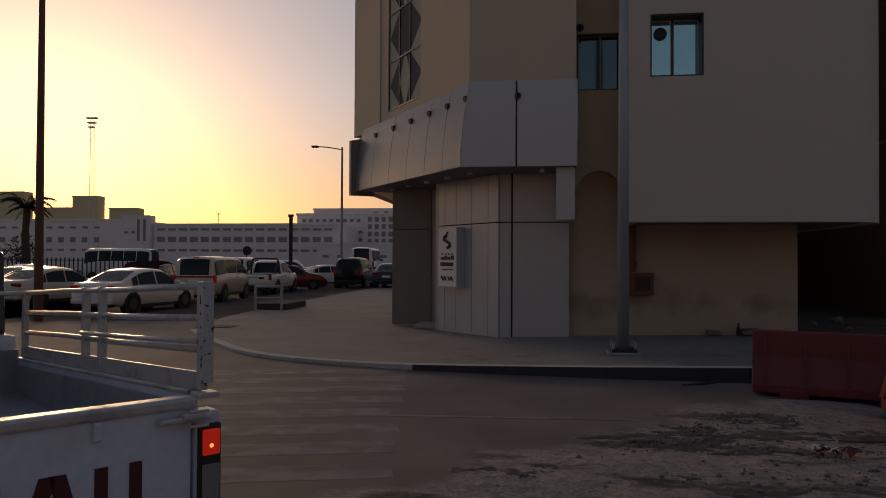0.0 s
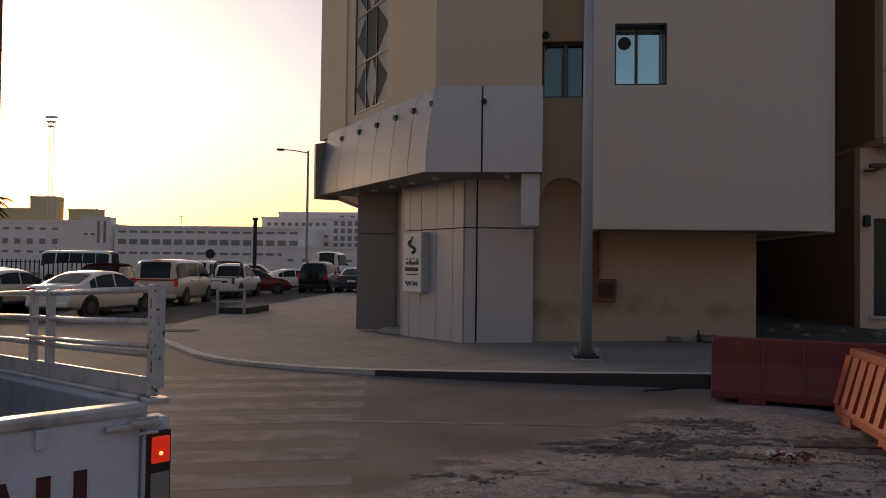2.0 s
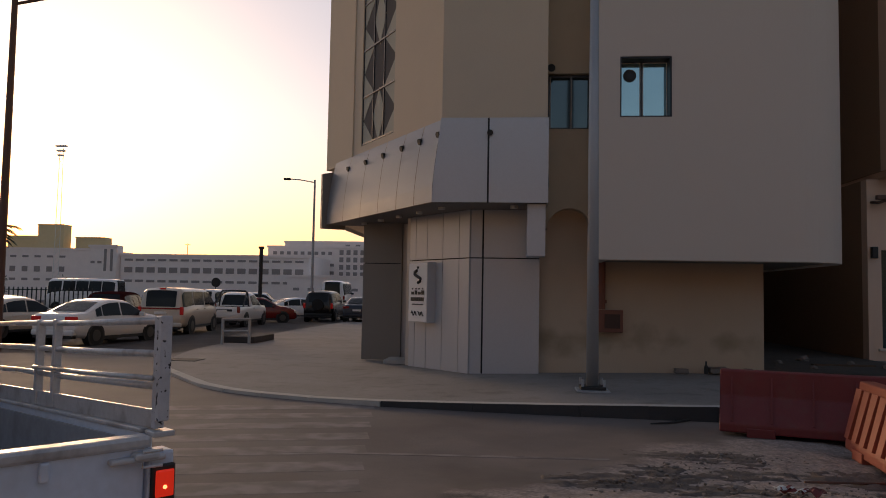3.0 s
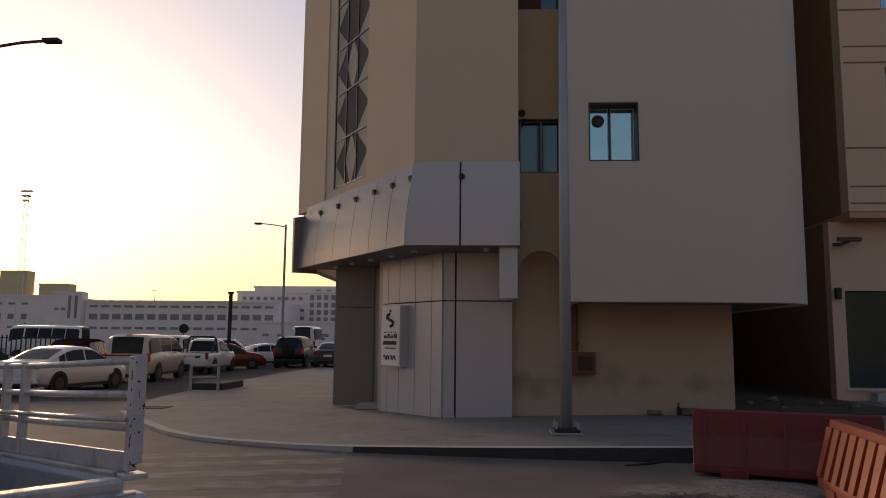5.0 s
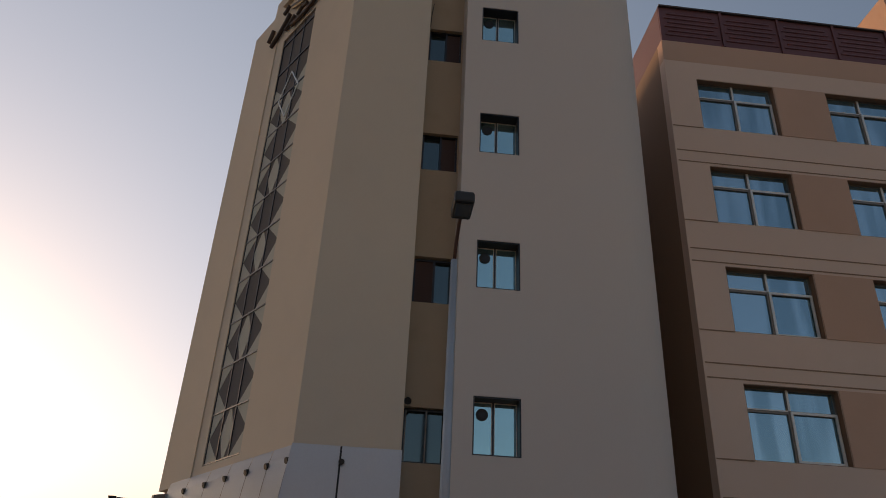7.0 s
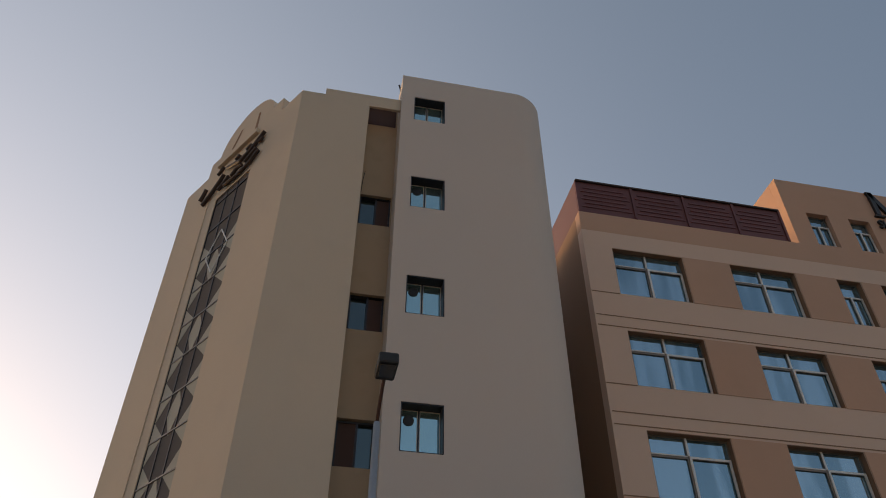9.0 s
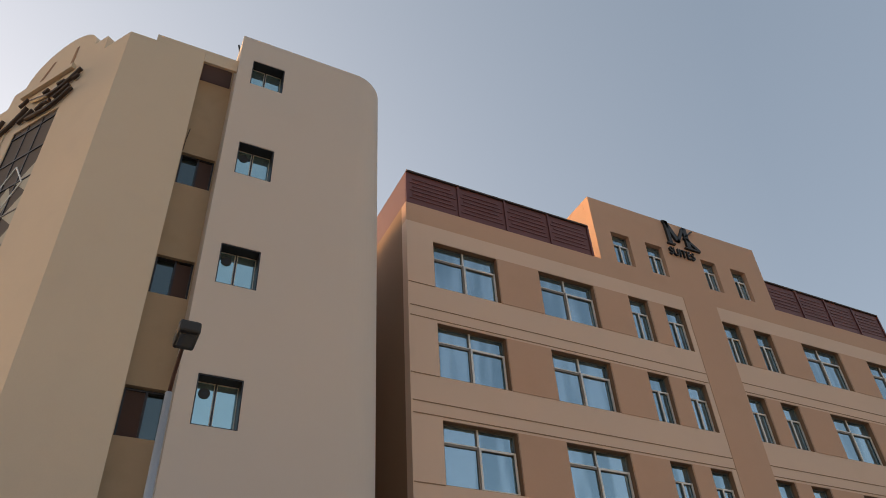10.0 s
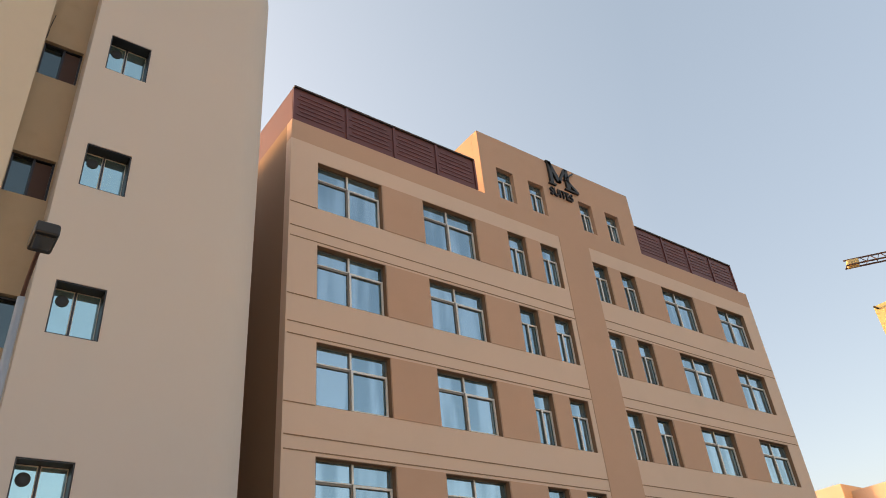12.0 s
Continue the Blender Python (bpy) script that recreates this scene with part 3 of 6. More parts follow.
def build_corner_building():
    b = thing("apartment_building", (2, 15, 0), "cream six-storey corner building with grey clad base", "building")
    # side face with its tall glazed slot
    part("side_wall", holed_wall(0.0, 6.46, 4.9, TOP, [(2.22, 4.08, 5.16, 17.9)], 0.35, side), M_CREAM, b)
    # stepped and arched parapet
    arch = [(3.12 - 1.5 * math.cos(math.pi * k / 18), 20.2 + 1.2 * math.sin(math.pi * k / 18)) for k in range(0, 19)]
    outline = [(0.0, TOP), (1.06, TOP), (1.10, 20.25), (1.62, 20.25)] + arch + [(4.62, 20.25), (5.12, 20.25), (5.16, TOP), (6.46, TOP)]
    part("gable_parapet", prism(bmesh.new(), outline, 0.0, 0.35, side), M_CREAM, b)
    part("gable_shelf", prism(bmesh.new(), [(2.2, 19.5), (4.4, 19.5), (4.4, 19.68), (2.2, 19.68)], -0.12, -0.002, side), M_CREAM, b)
    # two thin brown plates paint the shadows of the narrow gable slots
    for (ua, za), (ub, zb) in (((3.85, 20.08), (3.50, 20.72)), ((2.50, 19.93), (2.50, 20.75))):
        part("gable_slot", prism(bmesh.new(), [(ua - 0.07, za), (ua + 0.07, za), (ub + 0.05, zb), (ub - 0.05, zb)], -0.012, -0.002, side), M_MKSIDE, b, "narrow brown strip in place of a slot shadow")
    # a shallow joint beside the slot
    part("wall_rib", prism(bmesh.new(), [(4.55, 5.0), (4.62, 5.0), (4.62, 18.6), (4.55, 18.6)], -0.03, -0.002, side), M_CREAM, b)
    # front of the block
    part("front_wall", boxes((CX + 0.42, 0.66, YU, YU + 0.35, 4.9, TOP)), M_CREAM, b)
    part("corner_pier", prism(bmesh.new(), [(CX, YU), (CX + 0.42, YU), (CX + 0.42, YU + 0.35), (CX + 0.05, YU + 0.36)], 4.9, TOP, lambda u, w, v: (u, v, w)), M_CREAM, b)
    part("front_parapet", boxes((-0.66, 0.66, YU, YU + 0.35, TOP + 0.002, 19.89)), M_CREAM, b)
    part("recess_beam", boxes((0.662, 1.588, YU, YU + 0.08, 19.40, 19.89)), M_CREAM, b)
    part("flank_wall", boxes((0.66 - 0.3, 0.66, YU + 0.352, YR + 0.3, 3.4, TOP)), M_CREAM, b)
    part("roof", prism(bmesh.new(), [(CX, YU + 0.4), (0.3, YU + 0.4), (0.3, YR + 0.32), (5.6, YR + 0.32), (5.6, 30), (-4.7, 30), (-4.7, 19.6)], 19.0, 19.2, lambda u, w, v: (u, v, w)), M_CREAM, b)
    part("far_side_wall", boxes((-4.85, -4.55, 19.75, 30, 3.5, TOP)), M_CREAM, b)
    # recess with its windows
    rz = [(4.97, 6.08), (8.40, 9.52), (11.87, 12.95), (15.30, 16.40), (19.40, 20.42)]
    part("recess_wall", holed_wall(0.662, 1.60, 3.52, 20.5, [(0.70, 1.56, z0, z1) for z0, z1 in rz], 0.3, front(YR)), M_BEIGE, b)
    # the arch below it
    arc = [(0.662, 3.518), (0.662, 3.0)] + [(1.13 - 0.42 * math.cos(math.pi * k / 14), 3.0 + 0.40 * math.sin(math.pi * k / 14)) for k in range(15)] + [(1.598, 3.0), (1.598, 3.518)]
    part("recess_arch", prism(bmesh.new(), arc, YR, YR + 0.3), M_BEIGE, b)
    # frame 13 cm deep; its dark sides give the reveal a painted shade
    fr = frame_mesh("window", 0.86, 1.10, [(0.045, 0.435, 0.045, 1.055), (0.48, 0.815, 0.045, 1.055)], 0.13, M_FRAME)
    pn = pane_mesh("pane", 0.86, 1.10, M_RGLASS, 0.10)
    for i, (z0, z1) in enumerate(rz[:4]):
        w = window(b, fr, pn, Matrix.Translation((0.70, YR + 0.10, z0)))
        if i == 0:
            for u in (0.03, 0.445, 0.80):
                part("sash_edge", boxes((0.70 + u, 0.725 + u, YR + 0.085, YR + 0.099, z0 + 0.03, z1 - 0.04)), M_BAR, w)
        else:
            half = (0.02, 0.44) if i == 1 else (0.44, 0.84)
            part("open_shutter", boxes((0.70 + half[0], 0.70 + half[1], YR + 0.13, YR + 0.155, z0 + 0.05, z1 - 0.06)), M_BROWN, b, "dark brown panel in the window")
    # panel added for the open void; its dark brown includes the void's shadow
    part("infill", boxes((0.70, 1.56, YR + 0.14, YR + 0.24, 19.40, 20.42)), M_BROWN, b, "dark brown panel in place of a shaded opening")
    # pale stair tower with a rounded edge
    R, XC = 1.1, 5.14
    wz = [(5.0 + 3.46 * i, 6.14 + 3.46 * i) for i in range(4)] + [(18.93, 19.97)]
    part("tower_wall", holed_wall(1.592, XC, 2.36, 20.95, [(1.98, 2.92, z0, z1) for z0, z1 in wz], 0.35, front(YW)), M_WHITE, b)
    arcs = [(XC + R * math.sin(a), YW + R - R * math.cos(a)) for a in [math.pi / 2 * k / 14 for k in range(15)]]
    inner = [(XC + (R - 0.3) * math.sin(a), YW + R - (R - 0.3) * math.cos(a)) for a in [math.pi / 2 * k / 14 for k in range(15)]][::-1]
    part("rounded_edge", prism(bmesh.new(), arcs + inner, 2.36, 20.95, lambda u, w, v: (u, v, w)), M_WHITE, b, smooth=False)
    for p in b.children[-1].data.polygons:
        p.use_smooth = abs(p.normal.z) < 0.5 and p.area > 1
    part("tower_side_wall", boxes((XC + R - 0.3, XC + R, YW + R, 30, 2.36, 20.95)), M_WHITE, b)
    part("tower_return", boxes((1.592, 1.8, YW + 0.352, YR + 0.4, 2.36, 20.95)), M_WHITE, b)
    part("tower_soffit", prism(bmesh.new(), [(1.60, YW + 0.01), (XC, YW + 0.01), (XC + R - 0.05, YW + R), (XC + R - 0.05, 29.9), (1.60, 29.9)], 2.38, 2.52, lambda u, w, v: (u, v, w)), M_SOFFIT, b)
    part("tower_roof", boxes((1.8, XC + R - 0.3, YW + 0.352, 20, 20.6, 20.75)), M_WHITE, b)
    # frame deepened into a dark lining that stands in for shadow in the reveal
    fr = frame_mesh("window", 0.94, 1.14, [(0.028, 0.912, 0.028, 1.112)], 0.325, M_FRAME)
    pn = pane_mesh("pane", 0.94, 1.14, M_GLASS, 0.30)
    for i, (z0, z1) in enumerate(wz):
        w = window(b, fr, pn, Matrix.Translation((1.98, YW + 0.02, z0 - (0.1 if i == 4 else 0))))
        zw = z0 - (0.1 if i == 4 else 0)
        part("mullion", boxes((2.40, 2.436, YW + 0.285, YW + 0.318, zw + 0.028, zw + 1.112)), M_FRAME, w)
        for u0, u1 in ((2.012, 2.398), (2.438, 2.888)):
            part("sash", holed_wall(u0, u1, zw + 0.03, zw + 1.108, [(u0 + 0.014, u1 - 0.014, zw + 0.046, zw + 1.09)], 0.012, front(YW + 0.306)), M_WFRAME, w)
        if i < 4:
            bm = bmesh.new()
            tube(bm, [(2.20, YW + 0.298, z0 + 0.86), (2.20, YW + 0.319, z0 + 0.86)], 0.12, 20)
            part("extractor_fan", bm, M_DARK, w, "round black extractor fan in the glass")
            bm = bmesh.new()
            tube(bm, [(2.20, YW + 0.292, z0 + 0.86), (2.20, YW + 0.297, z0 + 0.86)], 0.055, 16)
            part("fan_hub", bm, M_FRAME, w, "grey fan hub")
    # ground floor in plaster
    part("ground_wall", boxes((0.575, 4.97, YP + 0.2, YP + 0.5, 0.05, 3.52)), M_GRIMY, b)
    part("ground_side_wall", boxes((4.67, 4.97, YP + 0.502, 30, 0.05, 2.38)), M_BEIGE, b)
    # glazed slot: bars, frame, panes cut by a zigzag of pale and dark glass
    w = part("glazing", prism(bmesh.new(), [(2.22, 5.16), (4.08, 5.16), (4.08, 17.9), (2.22, 17.9)], 0.05, 0.13, side), M_SLOT, b)
    step = 1.13
    for i in range(10):
        z = 5.2 + step * i
        for rim, third in ((4.06, 3.44), (2.24, 2.88)):
            part("pale_pane", prism(bmesh.new(), [(rim, max(5.18, z - step * 0.5)), (third, z), (rim, z + step * 0.5)], 0.040, 0.048, side), M_SGLASS, w, "pale three-sided pane")
        if i % 2 == 0 and i < 9:
            c = z + step * 0.5
            part("pale_pane", prism(bmesh.new(), [(3.48, c), (3.16, c + step * 0.56), (2.84, c), (3.16, c - step * 0.56)], 0.0405, 0.0485, side), M_SGLASS, w, "pale lozenge pane")
    for u in (2.235, 2.86, 3.46, 4.065):
        part("upright_bar", prism(bmesh.new(), [(u - 0.014, 5.16), (u + 0.014, 5.16), (u + 0.014, 17.9), (u - 0.014, 17.9)], 0.022, 0.049, side), M_FRAME, w)
    for k in range(12):
        z = 5.2 + step * k
        if z < 17.9:
            part("cross_bar", prism(bmesh.new(), [(2.22, z - 0.018), (4.08, z - 0.018), (4.08, z + 0.018), (2.22, z + 0.018)], 0.018, 0.049, side), M_BAR if k < 9 else M_FRAME, w)
    for a, c in (((3.15, 14.5), (3.7, 15.3)), ((3.7, 15.3), (3.15, 16.1)), ((3.15, 16.1), (2.6, 15.3)), ((2.6, 15.3), (3.15, 14.5))):
        bm = bmesh.new()
        tube(bm, [side(a[0], 0.03, a[1]), side(c[0], 0.03, c[1])], 0.022, 6)
        part("lozenge_bar", bm, M_ALU, w)
    return b


building = build_corner_building()


def build_roof_letters():
    t = thing("roof_sign", side(3.3, -0.1, 18.6), "dark brown raised lettering along the gable", "sign")
    strokes = [[(5.11, 18.48), (5.0, 18.6), (4.85, 18.83)], [(4.83, 18.12), (4.4, 18.3), (3.95, 18.62), (3.8, 18.78)], [(3.94, 18.2), (3.6, 18.3), (3.41, 18.42)],
               [(3.56, 18.13), (3.1, 18.08), (2.66, 18.05), (2.2, 18.15), (1.81, 18.36)], [(3.7, 18.98), (3.4, 18.88), (2.89, 18.71), (2.34, 18.76), (1.68, 19.09)],
               [(4.25, 19.08), (4.1, 19.12), (3.94, 19.22)], [(3.25, 18.3), (3.0, 18.45), (2.7, 18.4)], [(2.55, 18.42), (2.3, 18.5), (2.0, 18.62)], [(3.2, 19.0), (3.0, 19.05)], [(2.6, 19.0), (2.35, 19.02)], [(1.9, 18.8), (1.7, 18.85)]]
    for k, line in enumerate(strokes):
        bm = bmesh.new()
        tube(bm, [side(u, -0.08, z) for u, z in line], 0.066 if k < 5 else 0.058, 8)
        part("letter_bar", bm, M_LETBROWN, t)


build_roof_letters()


def build_recess_fittings():
    cable = bmesh.new()
    tube(cable, [(0.70, YR - 0.03, 4.95), (0.685, YR - 0.03, 4.3), (0.72, YR - 0.03, 3.9), (0.69, YR - 0.03, 3.45)], 0.014, 6)
    solo("cable", cable, M_DARK, "thin black cable hanging below the recess window", "cable", group="hanging cables")
    cable = bmesh.new()
    tube(cable, [(0.70, YR - 0.02, 16.45), (0.72, YR - 0.02, 16.9), (0.76, YR - 0.02, 17.3)], 0.009, 6)
    solo("cable", cable, M_DARK, "thin black cable hanging high in the wall recess", "cable", group="hanging cables")
    lamp = thing("wall_spotlight", (0.72, YR - 0.1, 6.3), "small black spotlight on the recess edge", "lamp")
    bm = bmesh.new(); tube(bm, [(0.664, YR - 0.16, 6.18), (0.74, YR - 0.16, 6.18)], 0.02, 8)
    part("bracket", bm, M_DARK, lamp)
    bm = bmesh.new(); tube(bm, [(0.75, YR - 0.10, 6.20), (0.75, YR - 0.24, 6.12)], [0.05, 0.075], 12)
    part("head", bm, M_DARK, lamp)


build_recess_fittings()
rod = bmesh.new()
tube(rod, [(1.66, YW + 0.6, 20.6), (1.60, YW + 0.6, 21.0), (1.54, YW + 0.55, 21.15)], 0.03, 6)
solo("roof_rod", rod, M_DARK, "short bent dark rod on the tower roof edge", "rod")


# ---- clad canopy and shop base ----
def build_canopy():
    c = thing("canopy", (0, 14, 3.4), "curved light grey metal clad canopy over the corner", "canopy")
    zt, zb = 5.0, SEAM_Z
    # front: two flat panels with a dark joint
    x0, x1, xj = -1.50, 0.66, -0.44
    part("front_panel", prism(bmesh.new(), [(x0, zb), (xj - 0.018, zb), (xj - 0.018, zt), (CX - 0.0, zt), (CX - 0.06, zt - 0.5), (CX - 0.13, zt - 1.1)], YU - 0.14, YU - 0.10), M_PANEL, c)
    part("front_panel", boxes((xj + 0.018, x1, YU - 0.14, YU - 0.10, zb, zt)), M_PANEL, c)
    part("joint", boxes((xj - 0.018, xj + 0.018, YU - 0.125, YU - 0.10, zb, zt)), M_JOINT, c)
    part("front_backing", boxes((CX + 0.1, x1 - 0.02, YU - 0.098, YU + 0.3, zb + 0.02, 4.9)), M_SOFFIT, c)
    part("end_cap", boxes((x1 + 0.002, x1 + 0.02, YU - 0.14, YU + 0.6, zb, zt)), M_PANEL, c)
    # side: curved panels that lean out towards the bottom
    prof = [(0.0, zt), (0.07, zt - 0.25), (0.13, zt - 0.6), (0.18, zt - 1.0), (0.21, zt - 1.3), (0.22, zb)]
    us = [-0.06, 0.72, 1.55, 2.5, 3.5, 4.6, 5.75]
    for a, b2 in zip(us, us[1:]):
        bm = bmesh.new()
        rows = [[bm.verts.new(side(u, -w, z)) for w, z in prof] for u in (a + 0.012, b2 - 0.012)]
        for k in range(len(prof) - 1):
            bm.faces.new((rows[0][k], rows[1][k], rows[1][k + 1], rows[0][k + 1]))
        bmesh.ops.solidify(bm, geom=bm.faces[:], thickness=0.04)
        part("curved_panel", bm, M_PANEL, c, smooth=False)
    bm = bmesh.new()
    prism(bm, [(w - 0.03, z) for w, z in prof] + [(-0.3, zb), (-0.3, zt)], 0.02, 5.7, lambda u, w, v: side(w, -u, v))
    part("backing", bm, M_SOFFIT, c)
    part("end_fin", prism(bmesh.new(), [(-0.3, zb - 0.1), (0.34, zb - 0.1), (0.34, zt - 0.3), (-0.3, zt - 0.15)], 5.76, 5.88, lambda u, w, v: side(w, -u, v)), M_SOFFIT, c, "brown end fin")
    # soffit
    a, e = Vector(side(-0.02, -0.2, 0)), Vector(side(5.76, -0.2, 0))
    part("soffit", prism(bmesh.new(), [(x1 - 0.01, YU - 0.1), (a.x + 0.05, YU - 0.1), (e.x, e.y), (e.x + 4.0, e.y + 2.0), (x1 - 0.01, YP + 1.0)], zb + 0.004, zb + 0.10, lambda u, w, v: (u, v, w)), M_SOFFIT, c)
    for u in (0.6, 1.6, 2.6, 3.6, 4.6):
        bm = bmesh.new()
        p = Vector(side(u, 0.35, 0))
        tube(bm, [(p.x, p.y, zb + 0.002), (p.x, p.y, zb - 0.05)], 0.07, 14)
        part("downlight", bm, M_ALU, c)
    bm = bmesh.new()
    tube(bm, [(0.05, YU + 0.35, zb + 0.002), (0.05, YU + 0.35, zb - 0.06)], 0.07, 14)
    part("downlight", bm, M_ALU, c)
    # round fixings at the joints
    for u in us[:-1]:
        bm = bmesh.new()
        p, q = Vector(side(u + 0.02, -0.04, zt - 0.30)), Vector(side(u + 0.02, -0.16, zt - 0.33))
        tube(bm, [p, p.lerp(q, 0.7)], 0.06, 14)
        part("spotlight", bm, M_DARK, c, "small black spotlight")
    bm = bmesh.new()
    tube(bm, [(xj + 0.03, YU - 0.13, zt - 0.28), (xj + 0.03, YU - 0.22, zt - 0.30)], 0.055, 12)
    part("spotlight", bm, M_DARK, c, "small black spotlight")


build_canopy()

P0, P1 = Vector((-0.83, YP, 0)), Vector((-2.28, 16.85, 0))
GU = (P1 - P0).normalized()
GN = Vector((-GU.y, GU.x, 0))
if GN.y > 0:
    GN = -GN


def shop(u, w, v):
    p = P0 + GU * u - GN * w
    return (p.x, p.y, v)


def build_shop():
    s = thing("corner_shop", (-0.8, 15.2, 0.1), "grey metal panelled corner shop under the canopy", "shop")
    zm, zt, zb = 2.42, SEAM_Z, 0.06
    L = (P1 - P0).length
    # front panels
    for x0, x1 in ((-0.80, -0.578), (-0.542, 0.575)):
        part("panel", boxes((x0, x1, YP, YP + 0.05, zb, zm - 0.012)), M_PANEL, s)
        part("panel", boxes((x0, x1, YP, YP + 0.05, zm + 0.012, zt)), M_PANEL, s)
    part("backing", boxes((-0.75, 0.57, YP + 0.052, YP + 0.19, zb, zt)), M_JOINT, s)
    us = [0.0, 0.36, 0.95, 1.55, L - 0.25, L]
    for a, b2 in zip(us, us[1:]):
        for z0, z1 in ((zb, zm - 0.012), (zm + 0.012, zt)):
            part("panel", prism(bmesh.new(), [(a + 0.008, z0), (b2 - 0.008, z0), (b2 - 0.008, z1), (a + 0.008, z1)], 0.0, 0.05, shop), M_PANEL, s)
    part("backing", prism(bmesh.new(), [(0.05, zb), (L - 0.02, zb), (L - 0.02, zt), (0.05, zt)], 0.052, 0.25, shop), M_JOINT, s)
    part("return", prism(bmesh.new(), [(L - 0.02, zb), (L, zb), (L, zt), (L - 0.02, zt)], 0.06, 1.4, shop), M_PANEL, s)
    # entrance recess with its dark cladding
    part("dark_panel", boxes((-3.62, -2.66, 18.2, 18.26, 0.06, 2.40)), M_DPANEL, s)
    part("dark_panel", boxes((-3.62, -2.66, 18.2, 18.26, 2.42, zt)), M_DPANEL, s)
    part("dark_return", boxes((-2.72, -2.66, 18.302, 22, 0.06, zt)), M_DPANEL, s)
    part("dark_backing", boxes((-3.6, -2.7, 18.261, 18.3, 0.06, zt)), M_JOINT, s)
    part("recess_back", boxes((-2.655, -1.2, 18.3, 18.4, 0.06, zt)), M_PANEL, s)
    part("step", boxes((-2.9, -2.2, 17.2, 18.19, 0.06, 0.14)), M_KERB, s)
    part("post", boxes((-2.36, -2.28, 16.95, 17.03, 0.06, zt)), M_ALU, s)
    # hanging box at the end of the canopy
    part("hanging_box", boxes((0.30, 0.64, YU + 0.02, YU + 0.5, 2.42, SEAM_Z - 0.004)), M_PANEL, s)


build_shop()


def build_blade_sign():
    t = thing("shop_sign", shop(1.35, -0.1, 1.1), "white box sign with dark lettering on the shop wall", "sign")
    u0, u1, z0, z1 = 1.20, 1.94, 1.06, 2.36
    part("sign_box", prism(bmesh.new(), [(u0, z0), (u1, z0), (u1, z1), (u0, z1)], -0.20, -0.002, shop), M_PANEL, t)
    part("sign_face", prism(bmesh.new(), [(u0 + 0.02, z0 + 0.02), (u1 - 0.01, z0 + 0.02), (u1 - 0.01, z1 - 0.02), (u0 + 0.02, z1 - 0.02)], -0.215, -0.202, shop), M_SIGN, t)
    um = (u0 + u1) / 2
    bm = bmesh.new()
    pts = [shop(um + 0.13 * math.sin(a), -0.225, 2.05 + 0.045 * a) for a in [-3 + 0.5 * k for k in range(13)]]
    tube(bm, pts, 0.034, 6)
    part("emblem", bm, M_LETTER, t)
    def bar(a, b2, c, d):
        part("letter_bar", prism(bmesh.new(), [(um - b2, c), (um - a, c), (um - a, d), (um - b2, d)], -0.23, -0.217, shop), M_LETTER, t)
    bar(-0.03, 0.03, 2.22, 2.27)
    for k, (a, w) in enumerate(((-0.24, 0.1), (-0.1, 0.08), (0.02, 0.1), (0.16, 0.1))):
        bar(a, a + w, 1.66, 1.72 + 0.03 * (k % 2))
        bar(a + 0.02, a + 0.06, 1.77, 1.80)
    for k in range(7):
        bar(-0.26 + 0.075 * k, -0.26 + 0.075 * k + 0.055, 1.52, 1.60)
    for k in range(5):
        bar(-0.2 + 0.09 * k, -0.2 + 0.09 * k + 0.06, 1.435, 1.46)
    for k in range(2):
        pts = [shop(um - (-0.24 + 0.27 * k + 0.03 * i), -0.225, 1.25 + 0.05 * math.sin(i * 1.5 + k)) for i in range(8)]
        bm = bmesh.new(); tube(bm, pts, 0.012, 6)
        part("script_stroke", bm, M_LETTER, t)


build_blade_sign()


# ---- small things on the plaster base ----
def build_base_clutter():
    b = thing("meter_box", (2.2, YP + 0.15, 1.1), "rust red meter box on the plaster wall", "meter box")
    y = YP + 0.198
    part("box", boxes((1.70, 2.22, y - 0.22, y, 0.98, 1.42), bevel=0.01), M_RUST, b)
    part("door", boxes((1.86, 2.16, y - 0.235, y - 0.222, 1.06, 1.34)), M_BROWN, b)
    d = thing("drain_pipe", (1.75, YP, 1.3), "dark brown drain pipe above the meter box", "pipe")
    bm = bmesh.new(); tube(bm, [(1.80, y - 0.1, 1.43), (1.80, y - 0.1, 2.42)], 0.09, 12)
    part("pipe", bm, M_RUST, d)
    bm = bmesh.new(); tube(bm, [(1.80, y - 0.1, 1.55), (1.80, y - 0.1, 1.62)], 0.115, 12)
    part("collar", bm, M_RUST, d)
    random.seed(3)
    for x, w, h in ((3.35, 0.13, 0.10), (4.05, 0.16, 0.13), (4.62, 0.08, 0.09)):
        bm = bmesh.new()
        box(bm, x - w, x + w, YP - 0.05, YP + 0.15, walk_z(x), walk_z(x) + h, bevel=0.03)
        for v in bm.verts:
            v.co += Vector((random.uniform(-0.02, 0.02), random.uniform(-0.02, 0.02), random.uniform(-0.01, 0.01)))
        solo("concrete_lump", bm, M_STONE, "broken concrete lump against the wall foot", "rubble", group="lumps by the wall")
    bm = bmesh.new()
    tube(bm, [(3.82, YP + 0.02, walk_z(3.8)), (3.82, YP + 0.02, walk_z(3.8) + 0.14), (3.82, YP + 0.02, walk_z(3.8) + 0.17), (3.82, YP + 0.02, walk_z(3.8) + 0.24)], [0.04, 0.04, 0.018, 0.018], 12)
    solo("bottle", bm, M_DARK, "dark bottle standing at the wall foot", "bottle")


build_base_clutter()


